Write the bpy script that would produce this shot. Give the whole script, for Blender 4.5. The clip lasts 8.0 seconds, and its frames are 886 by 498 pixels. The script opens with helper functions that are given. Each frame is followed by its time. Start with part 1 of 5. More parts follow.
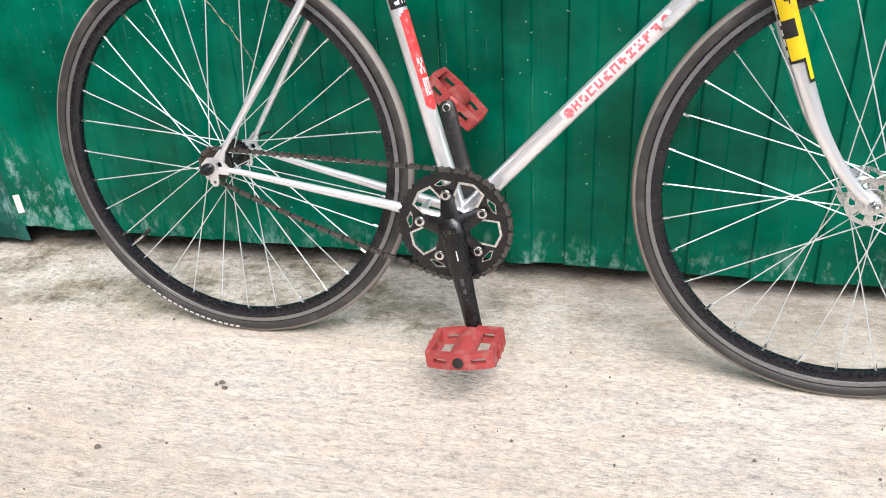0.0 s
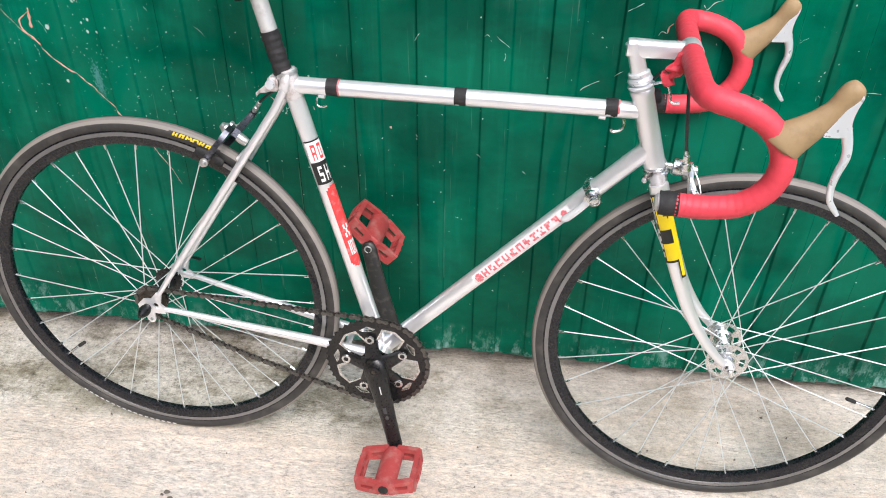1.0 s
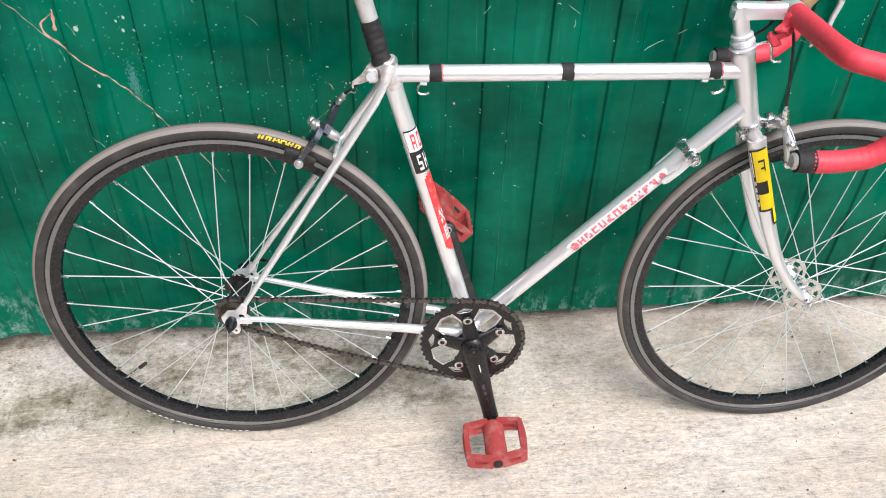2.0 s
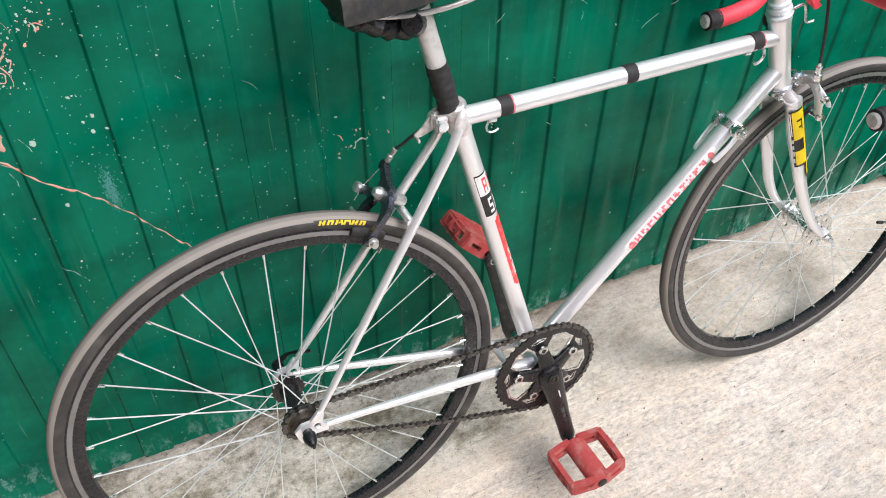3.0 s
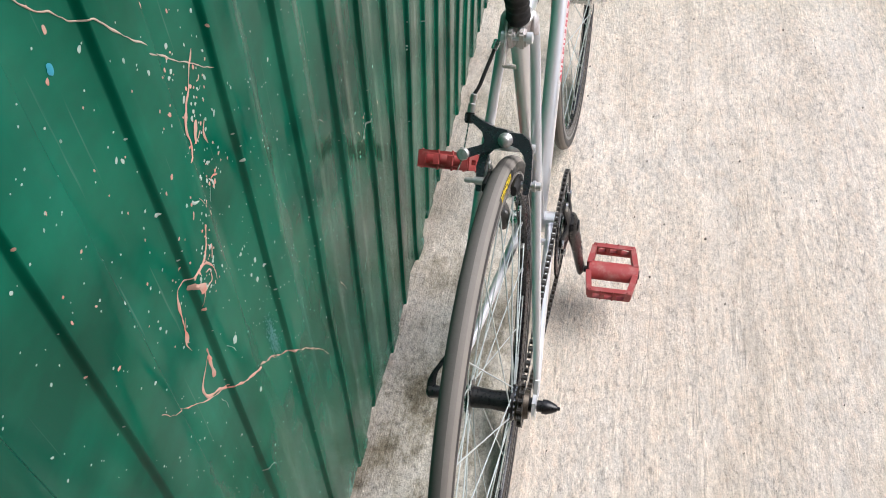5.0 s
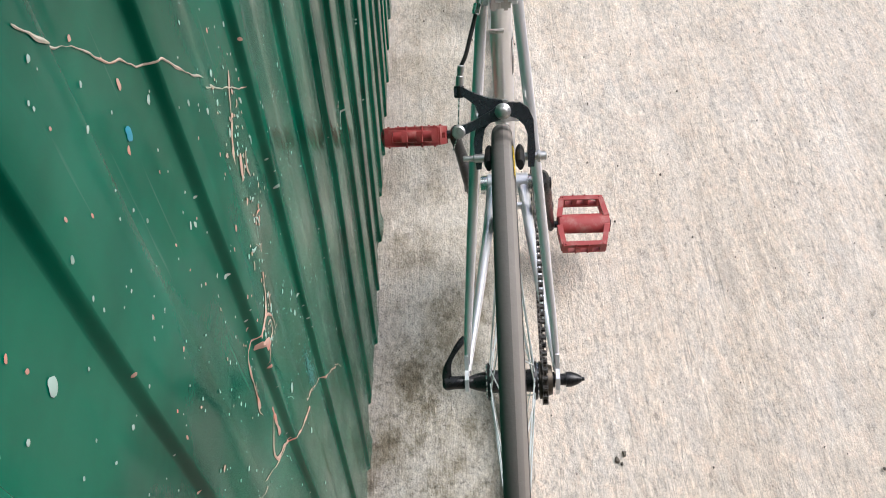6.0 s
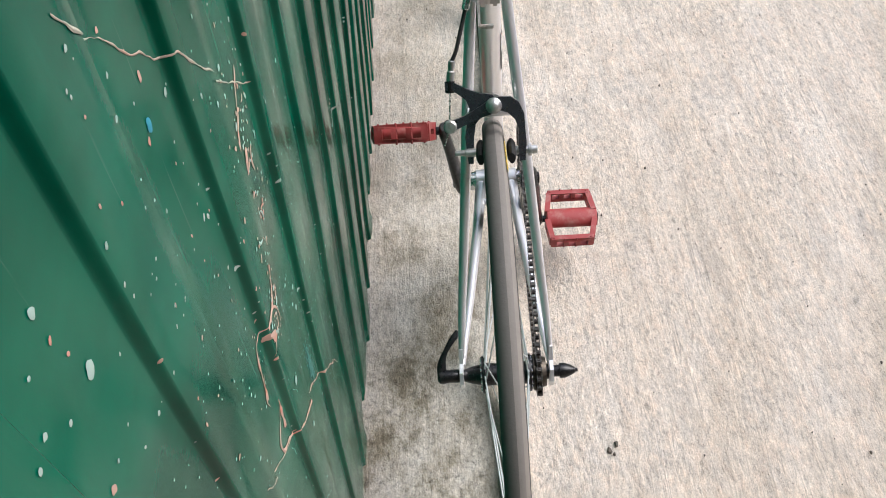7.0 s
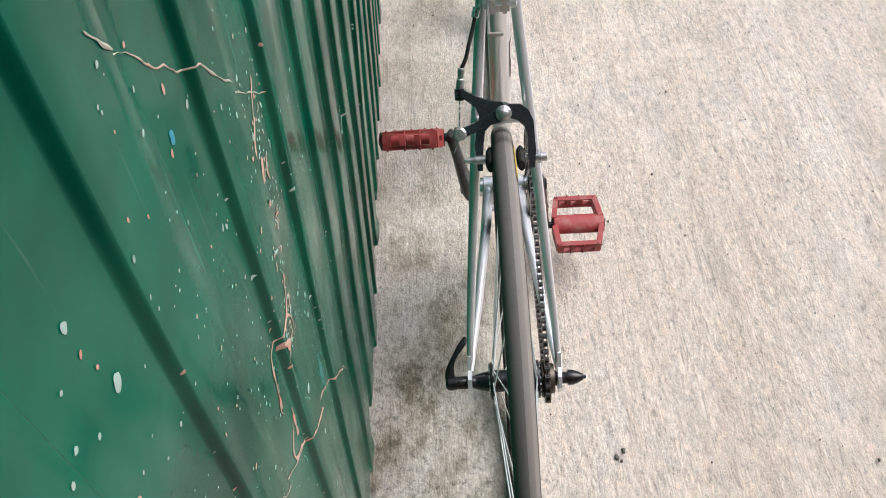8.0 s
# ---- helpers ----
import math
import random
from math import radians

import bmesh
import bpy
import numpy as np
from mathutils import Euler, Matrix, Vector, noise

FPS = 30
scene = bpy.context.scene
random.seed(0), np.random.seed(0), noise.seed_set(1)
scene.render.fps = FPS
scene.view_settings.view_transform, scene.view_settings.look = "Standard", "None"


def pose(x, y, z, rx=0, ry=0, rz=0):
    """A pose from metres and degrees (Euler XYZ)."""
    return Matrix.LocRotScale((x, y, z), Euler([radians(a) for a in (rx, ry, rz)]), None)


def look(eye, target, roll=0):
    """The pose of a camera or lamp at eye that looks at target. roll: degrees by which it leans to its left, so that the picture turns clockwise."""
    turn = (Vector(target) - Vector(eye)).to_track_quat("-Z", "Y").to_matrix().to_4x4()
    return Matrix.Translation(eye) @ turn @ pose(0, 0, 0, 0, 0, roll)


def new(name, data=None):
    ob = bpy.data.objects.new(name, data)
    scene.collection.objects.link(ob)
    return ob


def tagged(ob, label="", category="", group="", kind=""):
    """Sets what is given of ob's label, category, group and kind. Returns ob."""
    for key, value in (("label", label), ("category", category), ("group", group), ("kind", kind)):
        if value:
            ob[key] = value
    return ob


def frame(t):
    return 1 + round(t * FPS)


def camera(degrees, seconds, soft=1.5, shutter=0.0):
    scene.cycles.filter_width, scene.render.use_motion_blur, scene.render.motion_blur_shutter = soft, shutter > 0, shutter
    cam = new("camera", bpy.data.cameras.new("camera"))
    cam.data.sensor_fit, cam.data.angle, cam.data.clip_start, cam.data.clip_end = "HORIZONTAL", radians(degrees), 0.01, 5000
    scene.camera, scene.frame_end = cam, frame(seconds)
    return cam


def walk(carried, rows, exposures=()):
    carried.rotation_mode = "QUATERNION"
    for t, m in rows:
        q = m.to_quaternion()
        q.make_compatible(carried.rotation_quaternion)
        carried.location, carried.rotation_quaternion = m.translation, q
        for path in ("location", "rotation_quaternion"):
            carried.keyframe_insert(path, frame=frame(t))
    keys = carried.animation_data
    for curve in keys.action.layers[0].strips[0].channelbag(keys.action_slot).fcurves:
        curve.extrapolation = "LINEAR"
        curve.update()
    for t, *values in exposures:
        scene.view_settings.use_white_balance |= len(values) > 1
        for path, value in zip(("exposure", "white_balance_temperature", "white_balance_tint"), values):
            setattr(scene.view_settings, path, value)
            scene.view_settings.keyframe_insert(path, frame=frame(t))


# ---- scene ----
cam = camera(57.5, 8.0, 1.0)
PATH = [
    (0, (0.704, -1.162, 0.836), (0.263, 0.558, -0.084), -3.3),
    (0.5, (0.703, -1.102, 1.038), (0.369, 0.56, -0.022), -3.1),
    (0.9, (0.678, -1.063, 1.264), (0.477, 0.554, 0.105), -0.1),
    (1, (0.662, -1.068, 1.298), (0.489, 0.545, 0.128), 0.6),
    (1.5, (0.481, -1.079, 1.358), (0.473, 0.49, 0.119), 2.1),
    (2, (0.253, -1.023, 1.346), (0.429, 0.498, 0.059), 1.5),
    (2.2, (0.175, -0.944, 1.334), (0.444, 0.548, 0.029), 1.0),
    (3.3, (-0.263, -0.614, 1.371), (0.565, 0.558, -0.022), 1.0),
    (3.5, (-0.337, -0.549, 1.357), (0.574, 0.536, -0.055), 0.7),
    (4, (-0.43, -0.332, 1.331), (0.666, 0.452, -0.147), 0.7),
    (4.5, (-0.535, -0.139, 1.339), (0.696, 0.337, -0.164), 0.7),
    (4.7, (-0.578, -0.068, 1.359), (0.681, 0.299, -0.151), 0.6),
    (5.8, (-0.485, 0.144, 1.312), (0.717, 0.175, -0.286), -0.7),
    (6, (-0.497, 0.158, 1.321), (0.695, 0.148, -0.285), -0.2),
    (6.5, (-0.513, 0.166, 1.321), (0.669, 0.114, -0.292), 0.2),
    (7, (-0.507, 0.172, 1.324), (0.683, 0.118, -0.282), 0.4),
    (7.5, (-0.503, 0.181, 1.331), (0.694, 0.135, -0.27), 0.3),
    (8, (-0.505, 0.179, 1.327), (0.694, 0.133, -0.273), 0.2),
]
walk(cam, [(t, look(eye, target, roll)) for t, eye, target, roll in PATH], [(0.0, 1.03), (1.0, 0.92), (2.0, 0.92), (3.5, 0.88), (4.5, 0.81), (6.0, 0.75), (8.0, 0.70)])

# ---------- light ----------
world = bpy.data.worlds.new("overcast_sky")
scene.world = world
world.use_nodes = True
wn = world.node_tree.nodes
sky = wn.new("ShaderNodeTexSky")
sky.sky_type = "NISHITA"
sky.sun_disc = False
sky.sun_elevation = radians(52)
sky.sun_rotation = radians(157)
sky.air_density, sky.dust_density, sky.ozone_density = 1.0, 3.0, 1.0
wn["Background"].inputs["Strength"].default_value = 0.15
world.node_tree.links.new(sky.outputs["Color"], wn["Background"].inputs["Color"])
sun = new("sun", bpy.data.lights.new("sun", "SUN"))
sun.data.energy, sun.data.angle, sun.data.color = 1.65, radians(40), (0.91, 0.94, 1.0)
sun.matrix_world = look((1.8, -3.1, 5.0), (0.5, 0.0, 0.0))


# ---------- materials ----------
def material(name, base=(0.5, 0.5, 0.5), rough=0.5, metal=0.0, coat=0.0):
    m = bpy.data.materials.new(name)
    m.use_nodes = True
    b = m.node_tree.nodes["Principled BSDF"]
    b.inputs["Base Color"].default_value = (*base, 1)
    b.inputs["Roughness"].default_value = rough
    b.inputs["Metallic"].default_value = metal
    b.inputs["Coat Weight"].default_value = coat
    return m


def nod(m, kind, **values):
    n = m.node_tree.nodes.new(kind)
    for key, value in values.items():
        n.inputs[key.replace("_", " ")].default_value = value
    return n


def link(m, a, b):
    m.node_tree.links.new(a, b)


def noise_of(m, scale, detail=6.0, stretch=(1, 1, 1), rough=0.6):
    co = nod(m, "ShaderNodeTexCoord")
    mp = nod(m, "ShaderNodeMapping")
    mp.inputs["Scale"].default_value = stretch
    link(m, co.outputs["Object"], mp.inputs["Vector"])
    n = nod(m, "ShaderNodeTexNoise", Scale=scale, Detail=detail, Roughness=rough)
    link(m, mp.outputs["Vector"], n.inputs["Vector"])
    return n.outputs["Fac"]


def ramp(m, fac, stops):
    r = nod(m, "ShaderNodeValToRGB")
    e = r.color_ramp.elements
    while len(e) < len(stops):
        e.new(0.5)
    for el, (at, col) in zip(e, stops):
        el.position, el.color = at, (*col, 1) if len(col) == 3 else col
    link(m, fac, r.inputs["Fac"])
    return r.outputs["Color"]


def grey(v):
    return (v, v, v)


def mix(m, fac, a, b, blend="MIX"):
    n = nod(m, "ShaderNodeMix")
    n.data_type, n.blend_type = "RGBA", blend
    for sock, val in ((n.inputs[0], fac), (n.inputs[6], a), (n.inputs[7], b)):
        if isinstance(val, (int, float)):
            sock.default_value = val
        elif isinstance(val, tuple):
            sock.default_value = (*val, 1)
        else:
            link(m, val, sock)
    return n.outputs[2]


def put(m, socket, value):
    link(m, value, m.node_tree.nodes["Principled BSDF"].inputs[socket])


def bump(m, height, strength, distance):
    n = nod(m, "ShaderNodeBump", Strength=strength, Distance=distance)
    link(m, height, n.inputs["Height"])
    last = m.node_tree.nodes["Principled BSDF"].inputs["Normal"]
    if last.is_linked:
        link(m, last.links[0].from_socket, n.inputs["Normal"])
    link(m, n.outputs["Normal"], last)


def worn(name, base, rough=0.45, metal=0.0, coat=0.0, dirt=(0.1, 0.08, 0.06), amount=0.35, scale=60.0, grain=0.0, vary=1.0):
    """A surface with blotches of dirt and a finer change of gloss."""
    m = material(name, base, rough, metal, coat)
    f = ramp(m, noise_of(m, scale), [(0.5, grey(0)), (0.75, grey(1))])
    mul = nod(m, "ShaderNodeMath")
    mul.operation = "MULTIPLY"
    mul.inputs[1].default_value = amount
    link(m, f, mul.inputs[0])
    put(m, "Base Color", mix(m, mul.outputs[0], base, dirt))
    put(m, "Roughness", ramp(m, noise_of(m, scale * 4), [(0.3, grey(max(rough - 0.1 * vary, 0.05))), (0.7, grey(min(rough + 0.15 * vary, 1)))]))
    if grain:
        bump(m, noise_of(m, scale * 12, 3), grain, 0.001)
    return m


def concrete():
    m = material("broomed_concrete", rough=0.9)
    m.node_tree.nodes["Principled BSDF"].inputs["Specular IOR Level"].default_value = 0.25
    # broad, cloudy change of tone
    big = ramp(m, noise_of(m, 2.4, 10, (0.6, 1.5, 1), 0.7), [(0.34, (0.62, 0.54, 0.45)), (0.45, (0.68, 0.60, 0.51)), (0.54, (0.72, 0.642, 0.556)), (0.66, (0.76, 0.695, 0.618))])
    mid = ramp(m, noise_of(m, 13, 9, (0.4, 1.4, 1), 0.78), [(0.34, grey(0.80)), (0.45, grey(0.96)), (0.55, grey(1.02)), (0.68, grey(1.08))])
    col = mix(m, 0.8, big, mid, "MULTIPLY")
    # broom furrows run along the slab, long and soft, in loose clusters
    streak = noise_of(m, 1.0, 5, (0.3, 42, 1), 0.55)
    thread = noise_of(m, 1.0, 4, (1.1, 150, 1), 0.6)
    brushed = ramp(m, noise_of(m, 2.6, 7, (0.4, 1.8, 1), 0.7), [(0.38, grey(0.1)), (0.6, grey(0.95))])
    furrow = ramp(m, streak, [(0.32, grey(0.88)), (0.43, grey(0.965)), (0.55, grey(1.01)), (0.66, grey(1.08))])
    hair = ramp(m, thread, [(0.32, grey(0.95)), (0.44, grey(0.99)), (0.57, grey(1.0)), (0.68, grey(1.07))])
    col = mix(m, brushed, col, mix(m, 1.0, col, mix(m, 1.0, furrow, hair, "MULTIPLY"), "MULTIPLY"))
    # wavy drag marks left by the bristles
    drag = nod(m, "ShaderNodeMath")
    drag.operation = "SUBTRACT"
    drag.inputs[1].default_value = 0.5
    link(m, noise_of(m, 1.0, 3, (1.5, 22, 1), 0.62), drag.inputs[0])
    away = nod(m, "ShaderNodeMath")
    away.operation = "ABSOLUTE"
    link(m, drag.outputs[0], away.inputs[0])
    mark = ramp(m, away.outputs[0], [(0.0, grey(0.76)), (0.007, grey(0.93)), (0.018, grey(1.12)), (0.045, grey(1.0))])
    some = ramp(m, noise_of(m, 6, 5, (0.5, 2.2, 1), 0.7), [(0.45, grey(0)), (0.56, grey(1.0))])
    col = mix(m, some, col, mix(m, 1.0, col, mark, "MULTIPLY"))
    # sand in the skin of the slab, in three sizes
    sand = noise_of(m, 330, 5, (0.75, 1.1, 1), 0.75)
    col = mix(m, 1.0, col, ramp(m, sand, [(0.33, grey(0.70)), (0.43, grey(0.94)), (0.56, grey(1.03)), (0.68, grey(1.14))]), "MULTIPLY")
    chips = noise_of(m, 125, 4, (0.6, 1.2, 1), 0.62)
    rough_skin = ramp(m, noise_of(m, 3.4, 7, (0.5, 1.3, 1), 0.7), [(0.40, grey(0.25)), (0.62, grey(0.9))])
    col = mix(m, rough_skin, col, mix(m, 1.0, col, ramp(m, chips, [(0.36, grey(0.70)), (0.44, grey(0.93)), (0.53, grey(1.02)), (0.60, grey(1.10)), (0.68, grey(1.2))]), "MULTIPLY"))
    grains = noise_of(m, 60, 7, (0.7, 1.15, 1), 0.8)
    col = mix(m, 0.9, col, ramp(m, grains, [(0.36, grey(0.54)), (0.44, grey(0.93)), (0.56, grey(1.04)), (0.66, grey(1.20))]), "MULTIPLY")
    # rust-pink and chalky flecks
    tint = ramp(m, noise_of(m, 38, 5, (0.6, 1.2, 1), 0.7), [(0.34, (0.95, 0.965, 0.985)), (0.5, (1.0, 1.0, 1.0)), (0.64, (1.035, 0.995, 0.97))])
    col = mix(m, 1.0, col, tint, "MULTIPLY")
    patch = ramp(m, noise_of(m, 9, 8, (0.55, 1.3, 1), 0.75), [(0.38, (0.93, 0.935, 0.94)), (0.5, (1.01, 0.995, 0.98)), (0.62, (1.06, 1.04, 1.02))])
    col = mix(m, 0.9, col, patch, "MULTIPLY")
    stain = ramp(m, noise_of(m, 4.5, 10, (0.6, 1.4, 1), 0.8), [(0.54, grey(0)), (0.64, grey(0.5))])
    col = mix(m, stain, col, mix(m, 1.0, col, (0.76, 0.75, 0.73), "MULTIPLY"))
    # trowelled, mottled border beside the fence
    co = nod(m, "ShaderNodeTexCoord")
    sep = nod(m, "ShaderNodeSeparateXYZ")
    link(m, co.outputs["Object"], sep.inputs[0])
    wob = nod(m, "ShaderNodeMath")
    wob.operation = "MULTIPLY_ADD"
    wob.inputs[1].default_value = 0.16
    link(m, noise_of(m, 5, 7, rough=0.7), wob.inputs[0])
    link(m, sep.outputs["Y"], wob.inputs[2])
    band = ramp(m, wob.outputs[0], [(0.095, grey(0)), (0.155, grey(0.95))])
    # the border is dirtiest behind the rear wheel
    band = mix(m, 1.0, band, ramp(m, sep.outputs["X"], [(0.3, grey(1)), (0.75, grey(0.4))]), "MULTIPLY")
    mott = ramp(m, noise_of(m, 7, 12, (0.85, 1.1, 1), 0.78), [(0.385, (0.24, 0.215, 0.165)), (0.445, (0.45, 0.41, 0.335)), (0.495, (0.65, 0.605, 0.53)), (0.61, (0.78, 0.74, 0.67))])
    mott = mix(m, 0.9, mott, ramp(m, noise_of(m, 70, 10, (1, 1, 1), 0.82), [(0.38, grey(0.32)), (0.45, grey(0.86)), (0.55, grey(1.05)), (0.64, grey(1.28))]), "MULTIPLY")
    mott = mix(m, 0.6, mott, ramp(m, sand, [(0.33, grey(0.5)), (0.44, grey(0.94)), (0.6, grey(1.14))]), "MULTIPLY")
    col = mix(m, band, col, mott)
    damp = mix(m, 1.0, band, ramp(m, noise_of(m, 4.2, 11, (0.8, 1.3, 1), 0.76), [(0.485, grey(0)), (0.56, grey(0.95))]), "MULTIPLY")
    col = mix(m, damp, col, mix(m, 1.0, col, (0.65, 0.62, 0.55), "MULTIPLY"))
    # hairline cracks in the thin top coat
    vc = nod(m, "ShaderNodeTexVoronoi", Scale=9.0)
    vc.feature = "DISTANCE_TO_EDGE"
    warp = nod(m, "ShaderNodeMix")
    warp.data_type = "VECTOR"
    warp.inputs[0].default_value = 0.07
    nz = nod(m, "ShaderNodeTexNoise", Scale=14.0, Detail=4.0)
    link(m, co.outputs["Object"], nz.inputs["Vector"])
    link(m, co.outputs["Object"], warp.inputs[4])
    link(m, nz.outputs["Color"], warp.inputs[5])
    link(m, warp.outputs[1], vc.inputs["Vector"])
    crack = ramp(m, vc.outputs["Distance"], [(0.0, grey(0.5)), (0.016, grey(1.0))])
    cgate = mix(m, 1.0, band, ramp(m, noise_of(m, 5, 3), [(0.54, grey(0)), (0.6, grey(0.9))]), "MULTIPLY")
    col = mix(m, cgate, col, mix(m, 1.0, col, crack, "MULTIPLY"))
    # dark grit and pits
    v = nod(m, "ShaderNodeTexVoronoi", Scale=75.0)
    link(m, co.outputs["Object"], v.inputs["Vector"])
    pit = ramp(m, v.outputs["Distance"], [(0.05, grey(0.4)), (0.15, grey(1))])
    gate = ramp(m, noise_of(m, 15, 4), [(0.48, grey(0)), (0.58, grey(0.8))])
    col = mix(m, gate, col, mix(m, 1.0, col, pit, "MULTIPLY"))
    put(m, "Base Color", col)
    bump(m, streak, 0.35, 0.010)
    bump(m, thread, 0.1, 0.004)
    bump(m, sand, 0.6, 0.002)
    bump(m, chips, 0.8, 0.004)
    bump(m, grains, 0.5, 0.004)
    bump(m, mark, 0.5, 0.003)
    bump(m, noise_of(m, 40, 8, (0.8, 1.1, 1), 0.8), 0.7, 0.008)
    return m


def green_paint(name, base, pale):
    m = material(name, base, 0.3)
    m.node_tree.nodes["Principled BSDF"].inputs["Specular IOR Level"].default_value = 0.12
    blot = ramp(m, noise_of(m, 5, 6, (1.4, 1, 0.7)), [(0.4, grey(0)), (0.72, grey(0.6))])
    col = mix(m, blot, base, pale)
    drip = ramp(m, noise_of(m, 9, 6, (3, 1, 0.25), 0.65), [(0.54, grey(0)), (0.8, grey(0.3))])
    col = mix(m, drip, col, tuple(min(1, c * 1.6 + 0.008) for c in pale))
    dark = ramp(m, noise_of(m, 3.3, 5, (1, 1, 1.6)), [(0.38, grey(0.42)), (0.58, grey(1.05))])
    col = mix(m, 0.8, col, dark, "MULTIPLY")
    # long fine scratches
    scratch = ramp(m, noise_of(m, 30, 4, (6, 1, 0.22), 0.5), [(0.68, grey(0)), (0.74, grey(0.3))])
    col = mix(m, scratch, col, (0.12, 0.24, 0.19))
    # chalky splashes of dried mud low on the sheet
    co = nod(m, "ShaderNodeTexCoord")
    sep = nod(m, "ShaderNodeSeparateXYZ")
    link(m, co.outputs["Object"], sep.inputs[0])
    west = nod(m, "ShaderNodeMath")
    west.operation = "MULTIPLY_ADD"
    west.use_clamp = True
    west.inputs[1].default_value, west.inputs[2].default_value = -1.0, -0.3
    link(m, sep.outputs["X"], west.inputs[0])
    rise = nod(m, "ShaderNodeMath")
    rise.operation = "MULTIPLY_ADD"
    rise.inputs[1].default_value = -0.5
    link(m, west.outputs[0], rise.inputs[0])
    link(m, sep.outputs["Z"], rise.inputs[2])
    low = ramp(m, rise.outputs[0], [(0.05, grey(1)), (0.125, grey(0))])
    mud = ramp(m, noise_of(m, 30, 8, (1, 1, 0.55), 0.75), [(0.5, grey(0)), (0.64, grey(0.8))])
    col = mix(m, mix(m, 1.0, low, mud, "MULTIPLY"), col, (0.24, 0.40, 0.37))
    put(m, "Base Color", col)
    put(m, "Roughness", ramp(m, noise_of(m, 12, 6), [(0.35, grey(0.12)), (0.7, grey(0.26))]))
    bump(m, noise_of(m, 3.5, 3, (1, 1, 0.5)), 0.2, 0.012)
    bump(m, noise_of(m, 420, 2), 0.04, 0.001)
    return m


def leaf_green():
    m = material("leaf", (0.09, 0.22, 0.03), 0.45)
    inf = nod(m, "ShaderNodeObjectInfo")
    geo = nod(m, "ShaderNodeNewGeometry")
    add = nod(m, "ShaderNodeMath")
    add.operation = "ADD"
    link(m, inf.outputs["Random"], add.inputs[0])
    link(m, geo.outputs["Random Per Island"], add.inputs[1])
    fr = nod(m, "ShaderNodeMath")
    fr.operation = "FRACT"
    link(m, add.outputs[0], fr.inputs[0])
    tone = ramp(m, fr.outputs[0], [(0.0, (0.05, 0.2, 0.02)), (0.5, (0.16, 0.40, 0.04)), (1.0, (0.4, 0.64, 0.06))])
    col = mix(m, 0.5, tone, ramp(m, noise_of(m, 60, 4), [(0.3, grey(0.6)), (0.7, grey(1.2))]), "MULTIPLY")
    put(m, "Base Color", col)
    b = m.node_tree.nodes["Principled BSDF"]
    b.inputs["Subsurface Weight"].default_value = 0.0
    b.inputs["Transmission Weight"].default_value = 0.0
    tr = nod(m, "ShaderNodeBsdfTranslucent")
    link(m, col, tr.inputs["Color"])
    mx = nod(m, "ShaderNodeMixShader", Fac=0.3)
    link(m, b.outputs[0], mx.inputs[1])
    link(m, tr.outputs[0], mx.inputs[2])
    link(m, mx.outputs[0], m.node_tree.nodes["Material Output"].inputs["Surface"])
    return m


CONCRETE = concrete()
GREEN = green_paint("green_sheet_paint", (0.0, 0.119, 0.067), (0.0, 0.162, 0.104))
TEAL = green_paint("teal_sheet_paint", (0.008, 0.095, 0.075), (0.05, 0.18, 0.17))
SOIL = worn("soil", (0.06, 0.045, 0.03), 0.95, dirt=(0.02, 0.016, 0.01), amount=0.8, scale=20, grain=0.6)
# dark surface of the walls and roof added to block light
BLOCKER = worn("blocker_surface", (0.12, 0.09, 0.06), 0.85, scale=15)
SILVER = worn("silver_paint", (0.915, 0.91, 0.93), 0.29, 0.66, dirt=(0.68, 0.63, 0.61), amount=0.08, scale=22, vary=0.1)
SCUFFED = worn("scuffed_black_alloy", (0.03, 0.029, 0.028), 0.4, 0.2, dirt=(0.14, 0.125, 0.11), amount=0.55, scale=85, grain=0.1)
LUGPAINT = worn("grimy_silver_paint", (0.70, 0.66, 0.65), 0.42, 0.4, dirt=(0.30, 0.19, 0.15), amount=0.75, scale=75, grain=0.15)
POSTPAINT = worn("scratched_post", (0.66, 0.65, 0.64), 0.4, 0.4, dirt=(0.33, 0.28, 0.25), amount=0.6, scale=55, grain=0.15)
CHROME = worn("polished_alloy", (0.78, 0.78, 0.78), 0.22, 1.0, dirt=(0.3, 0.27, 0.22), amount=0.35, scale=90)
ALLOY = worn("dull_alloy", (0.62, 0.61, 0.6), 0.38, 0.85, dirt=(0.25, 0.2, 0.15), amount=0.5, scale=120)
LEVER = worn("bright_alloy", (0.84, 0.855, 0.885), 0.3, 0.5, dirt=(0.55, 0.55, 0.56), amount=0.2, scale=25, vary=0.4)
SPOKE = worn("spoke_steel", (0.70, 0.74, 0.735), 0.36, 0.45, dirt=(0.5, 0.46, 0.4), amount=0.25, scale=60)
BLACK = worn("black_anodised", (0.007, 0.007, 0.008), 0.3, 0.0, dirt=(0.06, 0.052, 0.045), amount=0.3, scale=70)
RIMBLACK = worn("black_rim", (0.008, 0.008, 0.011), 0.24, dirt=(0.05, 0.045, 0.04), amount=0.25, scale=50)
TRACK = worn("brake_track", (0.27, 0.265, 0.265), 0.4, 0.7, dirt=(0.2, 0.18, 0.16), amount=0.4, scale=30)
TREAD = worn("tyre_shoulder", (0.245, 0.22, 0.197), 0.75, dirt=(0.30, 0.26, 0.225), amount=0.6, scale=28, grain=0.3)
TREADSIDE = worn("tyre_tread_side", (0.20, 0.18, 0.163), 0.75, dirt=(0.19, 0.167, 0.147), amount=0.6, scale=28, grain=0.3)
